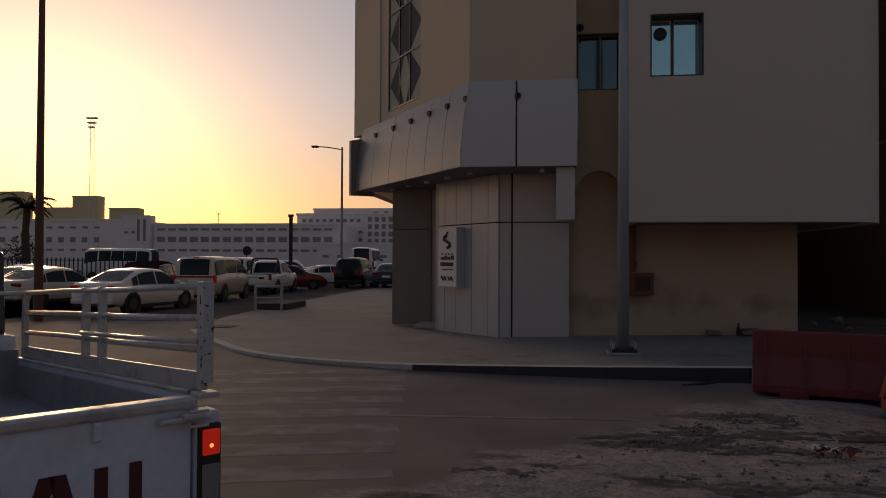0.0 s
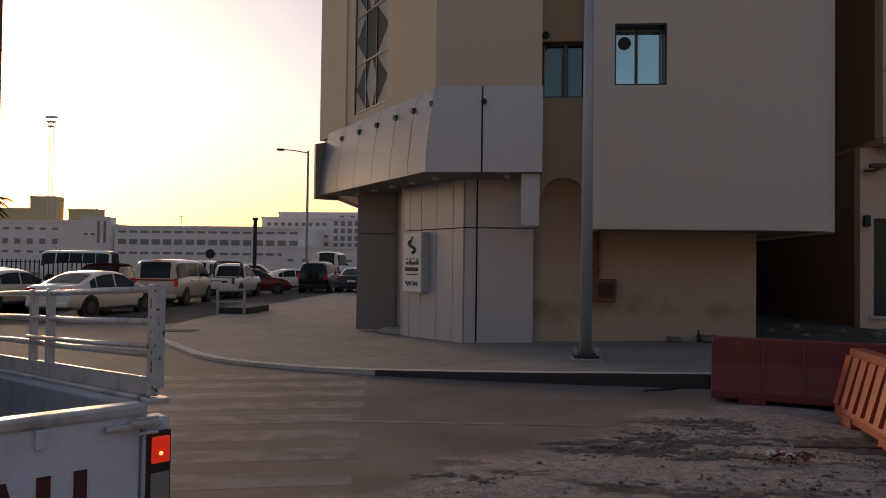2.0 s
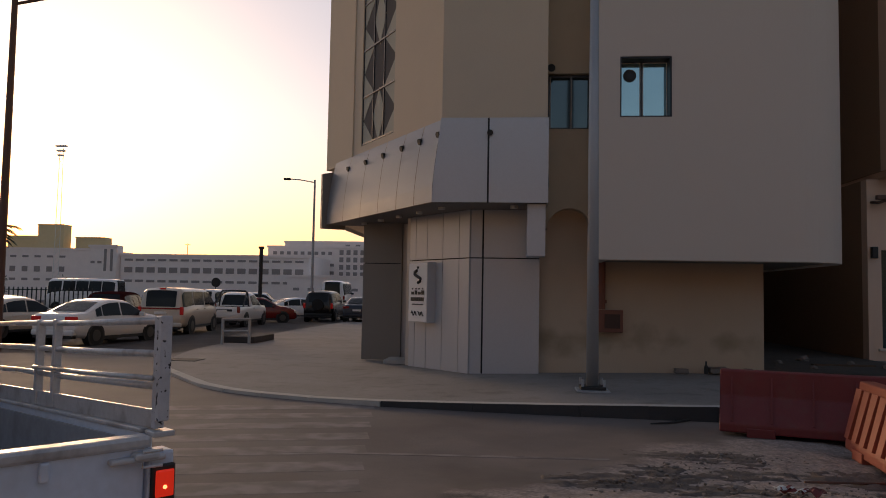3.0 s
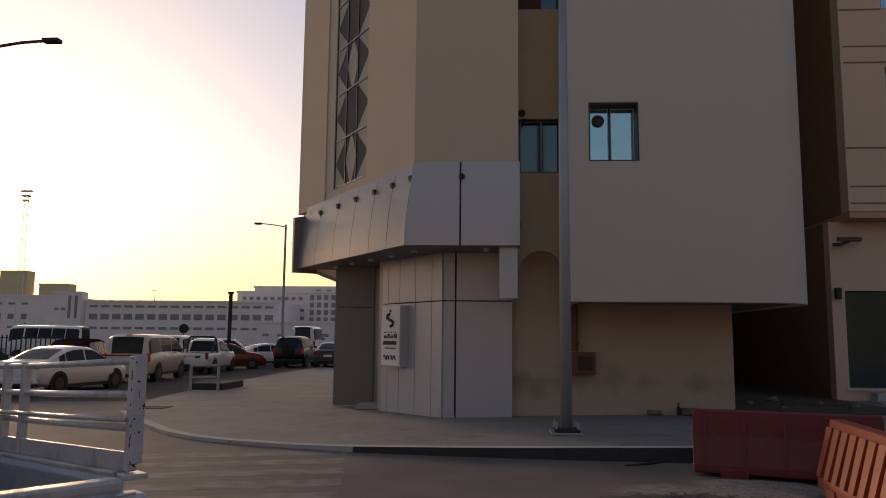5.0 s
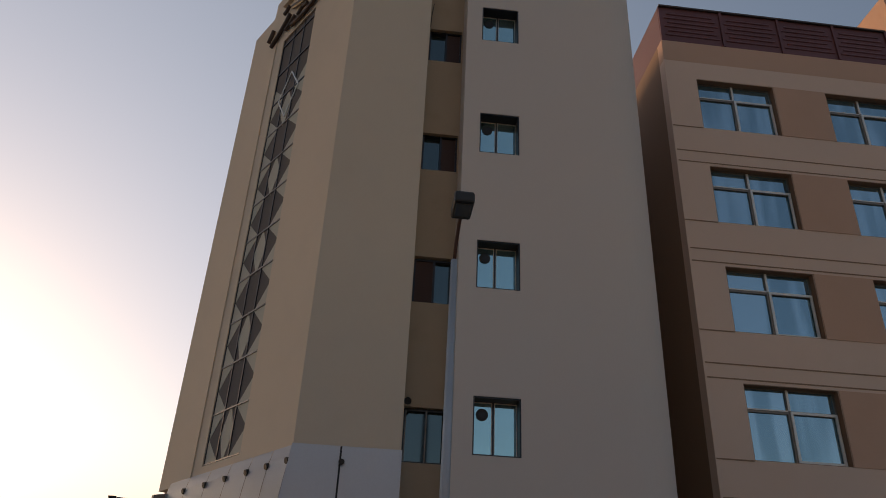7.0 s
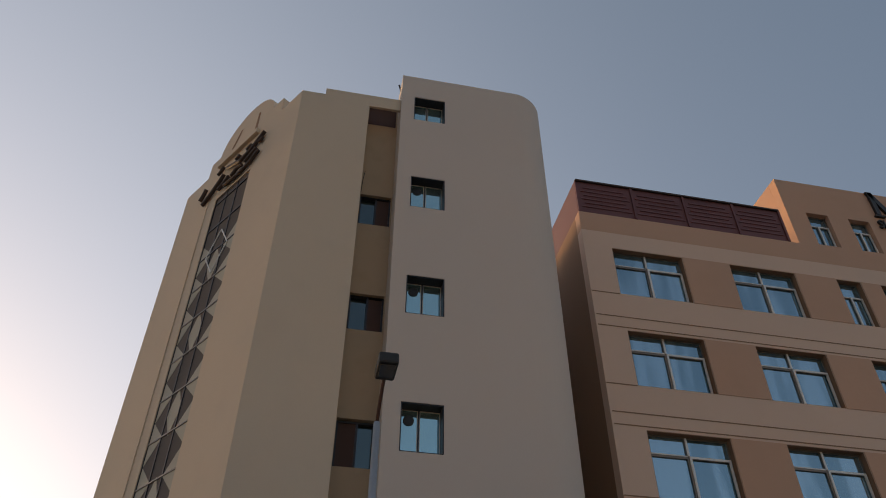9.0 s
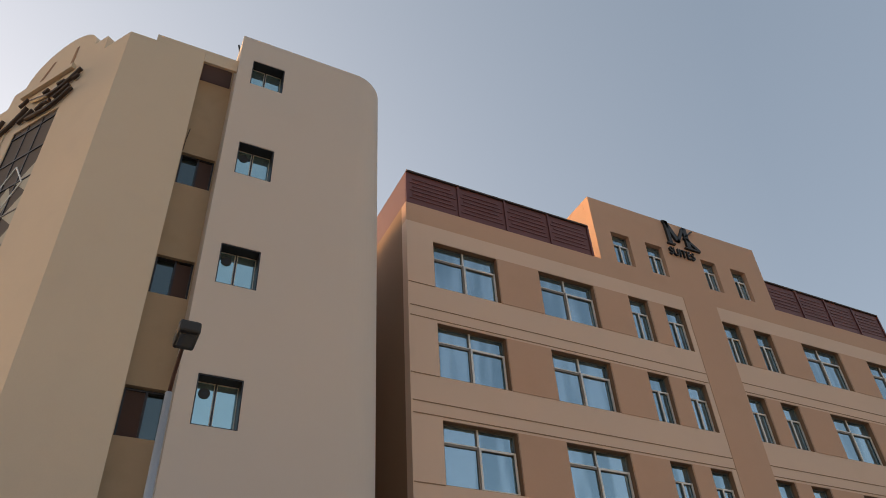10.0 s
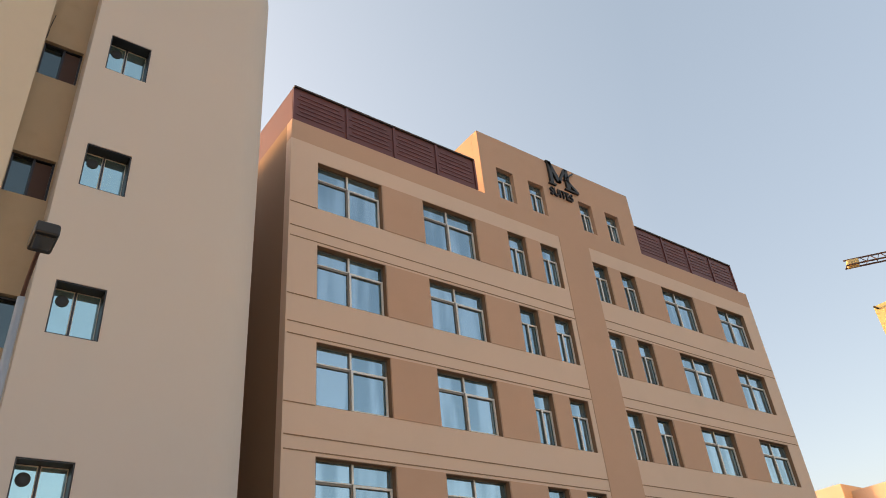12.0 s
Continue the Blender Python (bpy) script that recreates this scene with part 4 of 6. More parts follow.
# ---- street lamps ----
def build_street_lamp():
    t = thing("street_lamp", (1.34, 12.4, 0.17), "grey steel street lamp post with a box lamp", "street lamp")
    z = walk_z(1.34)
    part("base_plate", boxes((1.08, 1.60, 12.15, 12.65, z, z + 0.035), bevel=0.008), M_POLE, t)
    part("base_block", boxes((1.14, 1.54, 12.2, 12.6, z + 0.036, z + 0.09), bevel=0.01), M_DARK, t)
    for dx in (-0.17, 0.17):
        for dy in (-0.17, 0.17):
            bm = bmesh.new(); tube(bm, [(1.34 + dx, 12.4 + dy, z + 0.04), (1.34 + dx, 12.4 + dy, z + 0.2)], 0.022, 8)
            part("bolt", bm, M_POLE, t)
    bm = bmesh.new(); tube(bm, [(1.34, 12.4, z + 0.09), (1.34, 12.4, 4.0), (1.345, 12.4, 8.25)], [0.10, 0.085, 0.062], 18)
    part("post", bm, M_POLE, t, smooth=True)
    bm = bmesh.new(); tube(bm, [(1.345, 12.4, 8.2), (1.35, 12.25, 8.5), (1.355, 11.9, 8.72), (1.35, 11.6, 8.78)], 0.034, 10)
    part("arm", bm, M_DPOLE, t, smooth=True)
    head = part("lamp_head", boxes((1.165, 1.53, 11.02, 11.66, 8.70, 8.93), bevel=0.045), M_DARK, t)
    part("lens", boxes((1.21, 1.485, 11.08, 11.5, 8.672, 8.698), bevel=0.01), M_DGLASS, head)


build_street_lamp()


def arm_lamp(name, x, y, h, reach, r, label, mat_):
    t = thing(name, (x, y, 0), label, "street lamp", group="street lamps")
    bm = bmesh.new(); tube(bm, [(x, y, ground_z(x, y)), (x, y, h)], [r, r * 0.6], 12)
    part("post", bm, mat_, t)
    s = 1 if reach > 0 else -1
    bm = bmesh.new(); tube(bm, [(x, y, h - 0.15), (x + reach * 0.5, y, h + 0.02), (x + reach * 0.8, y, h + 0.06)], r * 0.35, 8)
    part("arm", bm, mat_, t)
    part("lamp_head", boxes((min(x + reach * 0.78, x + reach), max(x + reach * 0.78, x + reach), y - 0.13, y + 0.13, h + 0.0, h + 0.12), bevel=0.03), M_DARK, t)


arm_lamp("street_lamp", -14.4, 20.0, 10.0, 2.25, 0.13, "tall rusty brown street lamp beside the car park", M_DPOLE)
arm_lamp("street_lamp", -12.15, 45.0, 8.6, -1.95, 0.10, "grey street lamp at the far kerb", M_POLE)


# ---- the neighbouring hotel ----
def build_hotel():
    Y = 18.59
    h = thing("hotel_building", (22, 18.6, 0), "tan six-storey hotel with pale bands and maroon roof screens", "building")
    wide = [(10.0, 12.7), (14.56, 17.2), (28.85, 31.35), (33.25, 35.7)]
    slim = [(18.92, 19.95), (20.80, 21.86), (24.05, 25.05), (25.90, 26.98)]
    zt = [8.53 + 3.58 * i for i in range(4)]
    zs = [(z - 2.07, z) for z in zt]
    holes = [(a, b, z0, z1) for a, b in wide + slim for z0, z1 in zs]
    part("front_wall", holed_wall(8.94, 36.77, 4.86, 20.0, holes, 0.4, front(Y)), M_MK, h)
    part("parapet", boxes((8.94, 36.77, Y, Y + 0.4, 20.002, 20.9)), M_MKD, h)
    # side walls carry the shade of the alley in their brown
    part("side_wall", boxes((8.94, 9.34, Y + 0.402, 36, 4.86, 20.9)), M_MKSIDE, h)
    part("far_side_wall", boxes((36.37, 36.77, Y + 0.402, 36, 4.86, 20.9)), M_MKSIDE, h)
    part("roof", boxes((9.34, 36.37, Y + 0.402, 36, 20.3, 20.5)), M_MKD, h)
    part("underside", boxes((8.96, 36.75, Y + 0.02, 36, 4.7, 4.858)), M_MKD, h)
    # darker plaster set between the windows of each row, 25 mm proud
    spans = [(12.7, 14.56), (17.2, 18.92), (19.95, 20.80), (25.05, 25.90), (26.98, 28.85), (31.35, 33.25)]
    for z0, z1 in zs:
        for a, b in spans:
            part("wall_panel", boxes((a + 0.004, b - 0.004, Y - 0.02, Y - 0.002, z0, z1)), M_MKD, h)
    part("centre_strip", boxes((22.1, 24.0, Y - 0.022, Y - 0.002, 4.87, 20.0)), M_MKD, h)
    # grooves, drawn as thin dark brown strips on the wall
    for z0, z1 in zs:
        for gz in (z0 - 1.0, z0 - 1.42):
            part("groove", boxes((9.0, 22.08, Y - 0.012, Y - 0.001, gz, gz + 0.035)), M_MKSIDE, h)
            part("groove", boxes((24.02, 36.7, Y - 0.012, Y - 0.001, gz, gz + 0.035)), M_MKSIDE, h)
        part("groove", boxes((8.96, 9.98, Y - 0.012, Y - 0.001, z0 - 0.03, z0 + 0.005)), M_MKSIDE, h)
    # windows
    # liner added inside each opening, its brown standing in for reveal shade
    def reveal_mesh(w, hh):
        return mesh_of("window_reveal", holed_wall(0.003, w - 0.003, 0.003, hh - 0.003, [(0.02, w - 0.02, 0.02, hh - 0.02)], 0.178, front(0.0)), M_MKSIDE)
    def wide_mesh(w):
        t, m = 0.06, w * 0.48
        lights = [(t, m - 0.04, t, 1.36), (m + 0.05, w - t, t, 1.36), (t, m - 0.04, 1.46, 2.07 - t), (m + 0.05, w - t, 1.46, 2.07 - t)]
        return frame_mesh("window", w, 2.07, lights, 0.09, M_BRONZE), pane_mesh("pane", w, 2.07, M_HGLASS, 0.05), [
            mesh_of("casement", holed_wall(m + 0.02, w - 0.05, 0.05, 1.44, [(m + 0.09, w - 0.12, 0.12, 1.37)], 0.05, front(-0.035)), M_WFRAME),
            mesh_of("mullion", boxes((m - 0.02, m + 0.045, -0.02, 0.03, 1.455, 2.03)), M_WFRAME),
            mesh_of("glazing_bead", boxes((0.05, m - 0.03, -0.012, 0.02, 1.43, 1.465)), M_WFRAME)]
    def slim_mesh(w, hh=2.07):
        t, m, k = 0.05, w / 2, hh * 0.66
        lights = [(t, m - 0.03, t, k), (m + 0.03, w - t, t, k), (t, w - t, k + 0.07, hh - t)]
        return frame_mesh("window", w, hh, lights, 0.09, M_BRONZE), pane_mesh("pane", w, hh, M_HGLASS, 0.05), [
            mesh_of("casement", holed_wall(m - 0.03, w - 0.03, 0.03, k + 0.05, [(m + 0.04, w - 0.09, 0.09, k - 0.01)], 0.05, front(-0.03)), M_WFRAME),
            mesh_of("glazing_bead", boxes((0.04, m - 0.032, -0.012, 0.02, k + 0.015, k + 0.05)), M_WFRAME)]
    def hang(f, p, bits, x, z):
        win = window(h, f, p, Matrix.Translation((x, Y + 0.21, z)))
        for me in bits:
            ob = new(me.name.split(".")[0], me)
            ob.parent = win
    for a, b in wide:
        f, p, bits = wide_mesh(b - a)
        rv = reveal_mesh(b - a, 2.07)
        for z0, z1 in zs:
            hang(f, p, bits, a, z0)
            piece("window_reveal", rv, h, Matrix.Translation((a, Y + 0.02, z0)))
    for a, b in slim:
        f, p, bits = slim_mesh(b - a)
        rv = reveal_mesh(b - a, 2.07)
        for z0, z1 in zs:
            hang(f, p, bits, a, z0)
            piece("window_reveal", rv, h, Matrix.Translation((a, Y + 0.02, z0)))
    # top storey in the middle
    top = [(18.86, 19.85), (20.77, 21.73), (24.02, 24.92), (25.86, 26.82)]
    part("top_storey_wall", holed_wall(17.98, 28.03, 20.902, 24.5, [(a, b, 21.0, 22.72) for a, b in top], 0.4, front(Y + 0.004)), M_MKD, h)
    part("top_storey_side", boxes((17.98, 18.38, Y + 0.41, 27, 20.902, 24.5)), M_MKD, h)
    part("top_storey_far_side", boxes((27.63, 28.03, Y + 0.41, 27, 20.902, 24.5)), M_MKD, h)
    for a, b in top:
        f, p, bits = slim_mesh(b - a, 1.72)
        hang(f, p, bits, a, 21.0)
    # maroon roof screens of slats
    def screen(x0, x1, fields):
        bm = boxes((x0, x1, Y + 0.06, Y + 0.12, 20.94, 22.55))
        s = part("roof_screen", bm, M_LOUVRE, h, "maroon metal roof screen")
        n = len(fields) - 1
        for a, b in zip(fields, fields[1:]):
            part("screen_post", boxes((b - 0.06, b + 0.03, Y - 0.0, Y + 0.058, 20.94, 22.6)), M_LOUVRE, s)
            for k in range(6):
                z = 21.22 + k * 0.20
                bm = bmesh.new()
                prism(bm, [(Y + 0.059, z), (Y + 0.035, z + 0.005), (Y + 0.030, z + 0.03), (Y + 0.059, z + 0.09)], a + 0.10 + 0.12 * (k % 2), b - 0.14 - 0.1 * (k % 3), lambda u, w, v: (w, u, v))
                part("slat", bm, M_LOUVRE, s)
        part("screen_cap", boxes((x0, x1, Y - 0.02, Y + 0.14, 22.552, 22.62)), M_LETBROWN, s)
    screen(9.0, 17.6, [9.05, 11.28, 13.44, 15.55, 17.6])
    screen(28.06, 36.1, [28.06, 30.1, 32.1, 34.1, 36.1])
    part("side_screen", boxes((9.0, 9.06, Y + 0.15, 34, 20.94, 22.6)), M_COPPER, h, "orange brown side screen")
    # ground floor
    yg = 19.21
    part("ground_front", holed_wall(8.70, 36.0, 0.1, 4.69, [(9.02, 12.6, 0.55, 2.95), (13.4, 16.6, 0.55, 2.95)], 0.3, front(yg)), M_MK, h)
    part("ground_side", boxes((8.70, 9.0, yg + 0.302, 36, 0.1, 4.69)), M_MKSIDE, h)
    for x, wide_x in ((9.02, 3.58), (13.4, 3.2)):
        part("shop_window", boxes((x, x + wide_x, yg + 0.15, yg + 0.18, 0.55, 2.95)), M_RGLASS, h, "dark shop window")
        part("window_sill", boxes((x - 0.1, x + wide_x + 0.05, yg - 0.06, yg + 0.14, 0.49, 0.548)), M_ALU, h)
        part("window_bar", boxes((x + 1.12, x + 1.18, yg + 0.1, yg + 0.149, 0.55, 2.95)), M_ALU, h)
    part("step", boxes((9.3, 13.0, yg - 0.9, yg - 0.35, 0.12, 0.28)), M_KERB, h)
    part("step", boxes((9.5, 13.0, yg - 0.349, yg - 0.002, 0.12, 0.46)), M_KERB, h)
    return h


hotel = build_hotel()


def build_hotel_sign():
    Y = 18.59
    t = thing("hotel_sign", (23, Y, 22.5), "black raised emblem and lettering on the hotel parapet", "sign")
    def stroke(pts, w=0.16):
        bm = bmesh.new()
        lo = [(x - w / 2, z) for x, z in pts] + [(x + w / 2, z) for x, z in pts[::-1]]
        prism(bm, lo, Y - 0.12, Y - 0.004)
        part("emblem_stroke", bm, M_LETTER, t)
    stroke([(22.35, 23.15), (22.35, 24.45)], 0.20)
    stroke([(22.30, 24.45), (22.85, 23.35)], 0.26)
    stroke([(22.85, 23.35), (23.4, 24.35)], 0.16)
    stroke([(23.45, 23.15), (23.45, 24.35)], 0.24)
    stroke([(23.35, 23.75), (23.95, 24.3)], 0.12)
    stroke([(23.35, 23.7), (24.0, 23.15)], 0.22)
    part("emblem_base", boxes((22.15, 22.6, Y - 0.12, Y - 0.004, 23.05, 23.13)), M_LETTER, t)
    part("emblem_base", boxes((23.2, 24.1, Y - 0.12, Y - 0.004, 23.05, 23.13)), M_LETTER, t)
    cu = bpy.data.curves.new("lettering", 'FONT')
    cu.body, cu.size, cu.extrude = "SUITES", 0.62, 0.05
    ob = new("lettering", cu)
    bpy.context.view_layer.update()
    me = bpy.data.meshes.new_from_object(ob.evaluated_get(bpy.context.evaluated_depsgraph_get()))
    bpy.data.objects.remove(ob)
    me.transform(Matrix.Translation((22.1, Y - 0.06, 22.42)) @ Matrix.Rotation(radians(90), 4, 'X') @ Matrix.Diagonal((0.82, 1, 1, 1)))
    me.materials.clear(); me.materials.append(M_LETTER)
    part("lettering", me, None, t)


build_hotel_sign()


# ---- alley ----
def build_alley():
    # upper part unseen, added up to 20.9 m to keep sky light out
    solo("wall_back", boxes((4.6, 9.2, 29.7, 30.0, 0.0, 20.9)), M_MKSIDE, "plain wall closing the alley, coloured dark for shade", "wall", kind="structure")
    random.seed(8)
    for x, y, r in ((5.9, 17.2, 0.09), (6.8, 18.3, 0.12), (7.6, 17.6, 0.08), (5.4, 19.5, 0.12), (7.9, 16.6, 0.10), (6.3, 16.3, 0.07)):
        bm = bmesh.new()
        bmesh.ops.create_icosphere(bm, subdivisions=2, radius=r)
        for v in bm.verts:
            v.co = Vector((x + v.co.x * 1.3, y + v.co.y * 1.1, 0.262 + r * 0.4 + v.co.z * 0.7)) + Vector((1, 1, 1)) * 0.05 * noise.noise(v.co * 14)
        solo("debris_lump", bm, M_STONE, "rough dark rubble lump on the alley floor", "rubble", group="rubble in the alley")
    solo("plank", boxes((6.9, 8.2, 16.9, 17.05, 0.27, 0.31), m=Matrix.Rotation(0.02, 4, 'Z')), M_TRUNK, "dark wooden plank lying in the alley", "plank")
    bm = boxes((6.35, 6.95, 22.0, 22.7, 0.26, 1.35), bevel=0.03)
    solo("cabinet", bm, M_DPANEL, "dark grey cabinet standing in the alley", "cabinet")
    c = thing("security_camera", (9.6, 19.0, 3.5), "brown wall camera on a bracket", "camera")
    bm = bmesh.new(); tube(bm, [(8.80, 19.205, 4.12), (8.85, 18.95, 4.08), (9.05, 18.9, 4.15)], 0.035, 8)
    part("bracket", bm, M_DPOLE, c)
    part("body", boxes((8.78, 9.34, 18.84, 18.96, 4.15, 4.26), bevel=0.02), M_DPOLE, c)
    l = thing("wall_lamp", (9.1, 19.1, 2.8), "small dark box lamp on the wall", "lamp")
    part("box", boxes((8.76, 8.90, 19.08, 19.205, 2.74, 3.02), bevel=0.015), M_DARK, l)


build_alley()


# ---- barriers ----
def barrier(x, y, yaw, length, material, label):
    t = thing("road_barrier", (0, 0, 0), label, "barrier", group="plastic road barriers")
    L = length / 2
    bm = bmesh.new()
    sec = [(-0.24, 0.0), (-0.24, 0.10), (-0.10, 0.43), (-0.085, 0.745), (0.085, 0.745), (0.10, 0.43), (0.24, 0.10), (0.24, 0.0)]
    prism(bm, sec, -L, L, lambda u, w, v: (w, u, v))
    bmesh.ops.bevel(bm, geom=[e for e in bm.edges], offset=0.018, segments=2, affect='EDGES', profile=0.5)
    part("body", bm, material, t)
    ribbed = material is M_ORANGE
    n = max(3, int(length / 0.24)) if ribbed else 5
    lo, hi, deep = (0.066, 0.088, 0.035) if ribbed else (0.012, 0.009, 0.004)
    for i in range(n):
        a = -L + 0.14 + (length - 0.28) * i / (n - 1)
        for s in (-1, 1):
            bm = bmesh.new()
            pts = [(a - lo, 0.13, s * 0.236), (a + lo, 0.13, s * 0.236), (a + hi, 0.66, s * 0.096), (a - hi, 0.66, s * 0.096)]
            vs = [bm.verts.new((p[0], p[2], p[1])) for p in pts] + [bm.verts.new((p[0], p[2] + s * deep, p[1] + 0.01)) for p in pts]
            for q in ((0, 1, 2, 3), (4, 5, 6, 7), (0, 1, 5, 4), (1, 2, 6, 5), (2, 3, 7, 6), (3, 0, 4, 7)):
                bm.faces.new([vs[k] for k in q])
            part("rib", bm, material, t)
    for s in (-1, 1):
        for k in (-1, 1):
            part("foot", boxes((k * L * 0.55 - 0.16, k * L * 0.55 + 0.16, s * 0.20 - 0.06, s * 0.20 + 0.06, -0.05, 0.06), bevel=0.01), material, t)
    t.matrix_basis = Matrix.Translation((x, y, 0.05)) @ Matrix.Rotation(radians(yaw), 4, 'Z')
    return t


barrier(3.66, 9.52, -19, 2.1, M_RED, "dull red plastic road barrier at the kerb")
barrier(3.82, 7.75, -97, 2.0, M_ORANGE, "bright orange ribbed plastic road barrier")


# ---- rubble ----
def build_rubble():
    random.seed(11)
    bm = bmesh.new()
    heaps = [(1.1, 7.0, 0.45, 0.14), (2.1, 8.25, 0.5, 0.16), (2.5, 6.75, 0.5, 0.12), (1.6, 7.6, 0.5, 0.3), (2.2, 5.9, 0.8, 0.3), (0.1, 5.9, 0.6, 0.25), (3.2, 6.6, 0.5, 0.25)]
    for i in range(1250):
        hx, hy, sx, sy = heaps[i % len(heaps)]
        x, y = random.gauss(hx, sx), random.gauss(hy, sy)
        if y > 6.0 + 1.25 * x or x < -0.8:
            continue
        r = random.choice((0.005, 0.006, 0.008, 0.010, 0.018)) * random.uniform(0.7, 1.4)
        c = Vector((x, y, r * 0.35 + 0.01))
        vs = bmesh.ops.create_icosphere(bm, subdivisions=1, radius=r)["verts"]
        for v in vs:
            v.co = c + Vector((v.co.x * random.uniform(0.7, 1.5), v.co.y * random.uniform(0.7, 1.4), v.co.z * random.uniform(0.4, 0.9)))
    solo("rubble", bm, M_STONE, "loose stones and broken asphalt on dirt", "rubble", kind="stuff")
    for k, (hx, hy, rx, ry) in enumerate(((1.2, 7.02, 0.75, 0.17), (2.2, 8.2, 0.85, 0.2), (2.75, 6.72, 0.9, 0.17), (1.9, 7.55, 0.7, 0.14), (3.3, 7.5, 0.5, 0.2), (0.0, 5.85, 0.6, 0.14), (1.4, 5.7, 0.8, 0.14))):
        bm = bmesh.new()
        bmesh.ops.create_grid(bm, x_segments=44, y_segments=22, size=1.0)
        for v in bm.verts:
            x, y = hx + v.co.x * rx * 1.3, hy + v.co.y * ry * 2.1 - 0.12 * v.co.x * rx
            rr = v.co.x ** 2 + v.co.y ** 2
            z = 0.016 * (1 - rr) + 0.024 * noise.noise((x * 3.5, y * 7.0, k)) + 0.020 * noise.noise((x * 11, y * 14, k + 9)) + 0.007 * noise.noise((x * 22, y * 24, k)) - 0.012
            if abs(v.co.x) > 0.93 or abs(v.co.y) > 0.93:
                z = -0.09
            v.co = Vector((x, y, z))
        solo("loose_dirt", bm, M_CLOD, "low heap of dark damp dirt and broken asphalt", "dirt heap", group="dirt heaps", smooth=True)
    t = thing("litter", (2.4, 6.7, 0.03), "crumpled red and white plastic litter on the dirt", "litter")
    for k, (m, dx, dy) in enumerate(((M_RED, 0, 0), (M_RED, 0.16, -0.05), (M_CURT, 0.10, -0.03), (M_CURT, -0.02, 0.04), (M_LETRED, 0.22, 0.0))):
        bm = bmesh.new()
        bmesh.ops.create_grid(bm, x_segments=6, y_segments=5, size=0.06)
        for v in bm.verts:
            v.co = Vector((2.36 + dx + v.co.x * 1.2, 6.68 + dy + v.co.y, 0.05 + 0.05 * noise.noise((v.co.x * 18 + k * 5, v.co.y * 18, k)) + 0.03))
        bmesh.ops.solidify(bm, geom=bm.faces[:], thickness=0.004)
        part("scrap", bm, m, t)


build_rubble()

bm = bmesh.new()
tube(bm, [(1.87, 10.21, 0.02), (2.22, 10.40, 0.02), (2.56, 10.75, 0.02), (2.91, 10.71, 0.02)], [0.010, 0.016, 0.018, 0.010], 8)
solo("hose", bm, M_DARK, "short black rubber hose lying below the kerb", "hose")
bm = bmesh.new()
tube(bm, [(2.70, 7.24, 0.02), (3.54, 7.29, 0.02)], 0.012, 6)
solo("steel_rod", bm, M_DPOLE, "thin rusty steel rod lying on the dirt", "rod")


# ---- vehicles ----
def wheel(parent, x, y, r, w, rim=M_RIM):
    bm = bmesh.new()
    tube(bm, [(x, y - w / 2, r), (x, y - w * 0.4, r), (x, y + w * 0.4, r), (x, y + w / 2, r)], [r * 0.9, r, r, r * 0.9], 22)
    t = part("wheel", bm, M_TYRE, parent)
    bm = bmesh.new()
    s = 1 if y > 0 else -1
    tube(bm, [(x, y, r), (x, y + s * (w / 2 + 0.012), r)], r * 0.56, 18)
    part("rim", bm, rim, t)


# outlines as shares of length (0 amid the car, the front at 0.5) and of height
CAR_TOPS = {
    "sedan": [(-.5, .52), (-.495, .64), (-.47, .69), (-.365, .715), (-.29, .82), (-.21, .93), (-.14, .98), (-.04, 1), (.05, .985), (.09, .955), (.235, .69), (.36, .635), (.45, .56), (.487, .47), (.5, .36)],
    "hatch": [(-.5, .46), (-.493, .64), (-.45, .80), (-.36, .94), (-.27, .985), (-.1, 1), (.03, .98), (.08, .945), (.24, .68), (.38, .62), (.46, .53), (.5, .36)],
    "suv": [(-.5, .44), (-.496, .60), (-.475, .80), (-.445, .94), (-.38, .985), (-.1, 1), (.03, .985), (.07, .96), (.19, .68), (.40, .63), (.47, .56), (.5, .38)],
    "van": [(-.5, .38), (-.496, .56), (-.485, .80), (-.468, .94), (-.43, .985), (-.1, 1), (.14, .985), (.20, .95), (.36, .66), (.45, .58), (.49, .48), (.5, .34)],
    "bus": [(-.5, .38), (-.497, .60), (-.49, .90), (-.47, .98), (-.4, 1), (.40, 1), (.45, .965), (.482, .60), (.495, .5), (.5, .34)],
    "pickup": [(-.5, .42), (-.497, .56), (-.49, .585), (-.13, .585), (-.122, .61), (-.10, .93), (-.05, .99), (0, 1), (.06, .985), (.09, .955), (.20, .66), (.40, .60), (.47, .52), (.5, .34)]}
CAR_SIDE_PANES = {"sedan": [(-.295, -.235), (-.225, -.035), (-.02, .205)], "hatch": [(-.42, -.25), (-.235, -.03), (-.01, .21)], "suv": [(-.45, -.23), (-.215, -.03), (-.01, .165)],
                  "van": [(-.475, -.25), (-.23, .03), (.05, .33)], "bus": [(-.48, -.31), (-.30, -.13), (-.12, .05), (.06, .23), (.25, .45)], "pickup": [(-.095, .175)]}
CAR_SCREENS = {"sedan": ((.095, .228), (-.355, -.20)), "hatch": ((.085, .235), (-.488, -.365)), "suv": ((.075, .185), (-.493, -.447)),
               "van": ((.205, .355), (-.4945, -.469)), "bus": ((.452, .481), (-.4965, -.475)), "pickup": ((.095, .195), (-.1215, -.101))}


def along(knots, f):
    for (a, p), (b2, q) in zip(knots, knots[1:]):
        if f <= b2:
            return p + (q - p) * (f - a) / (b2 - a)
    return knots[-1][1]


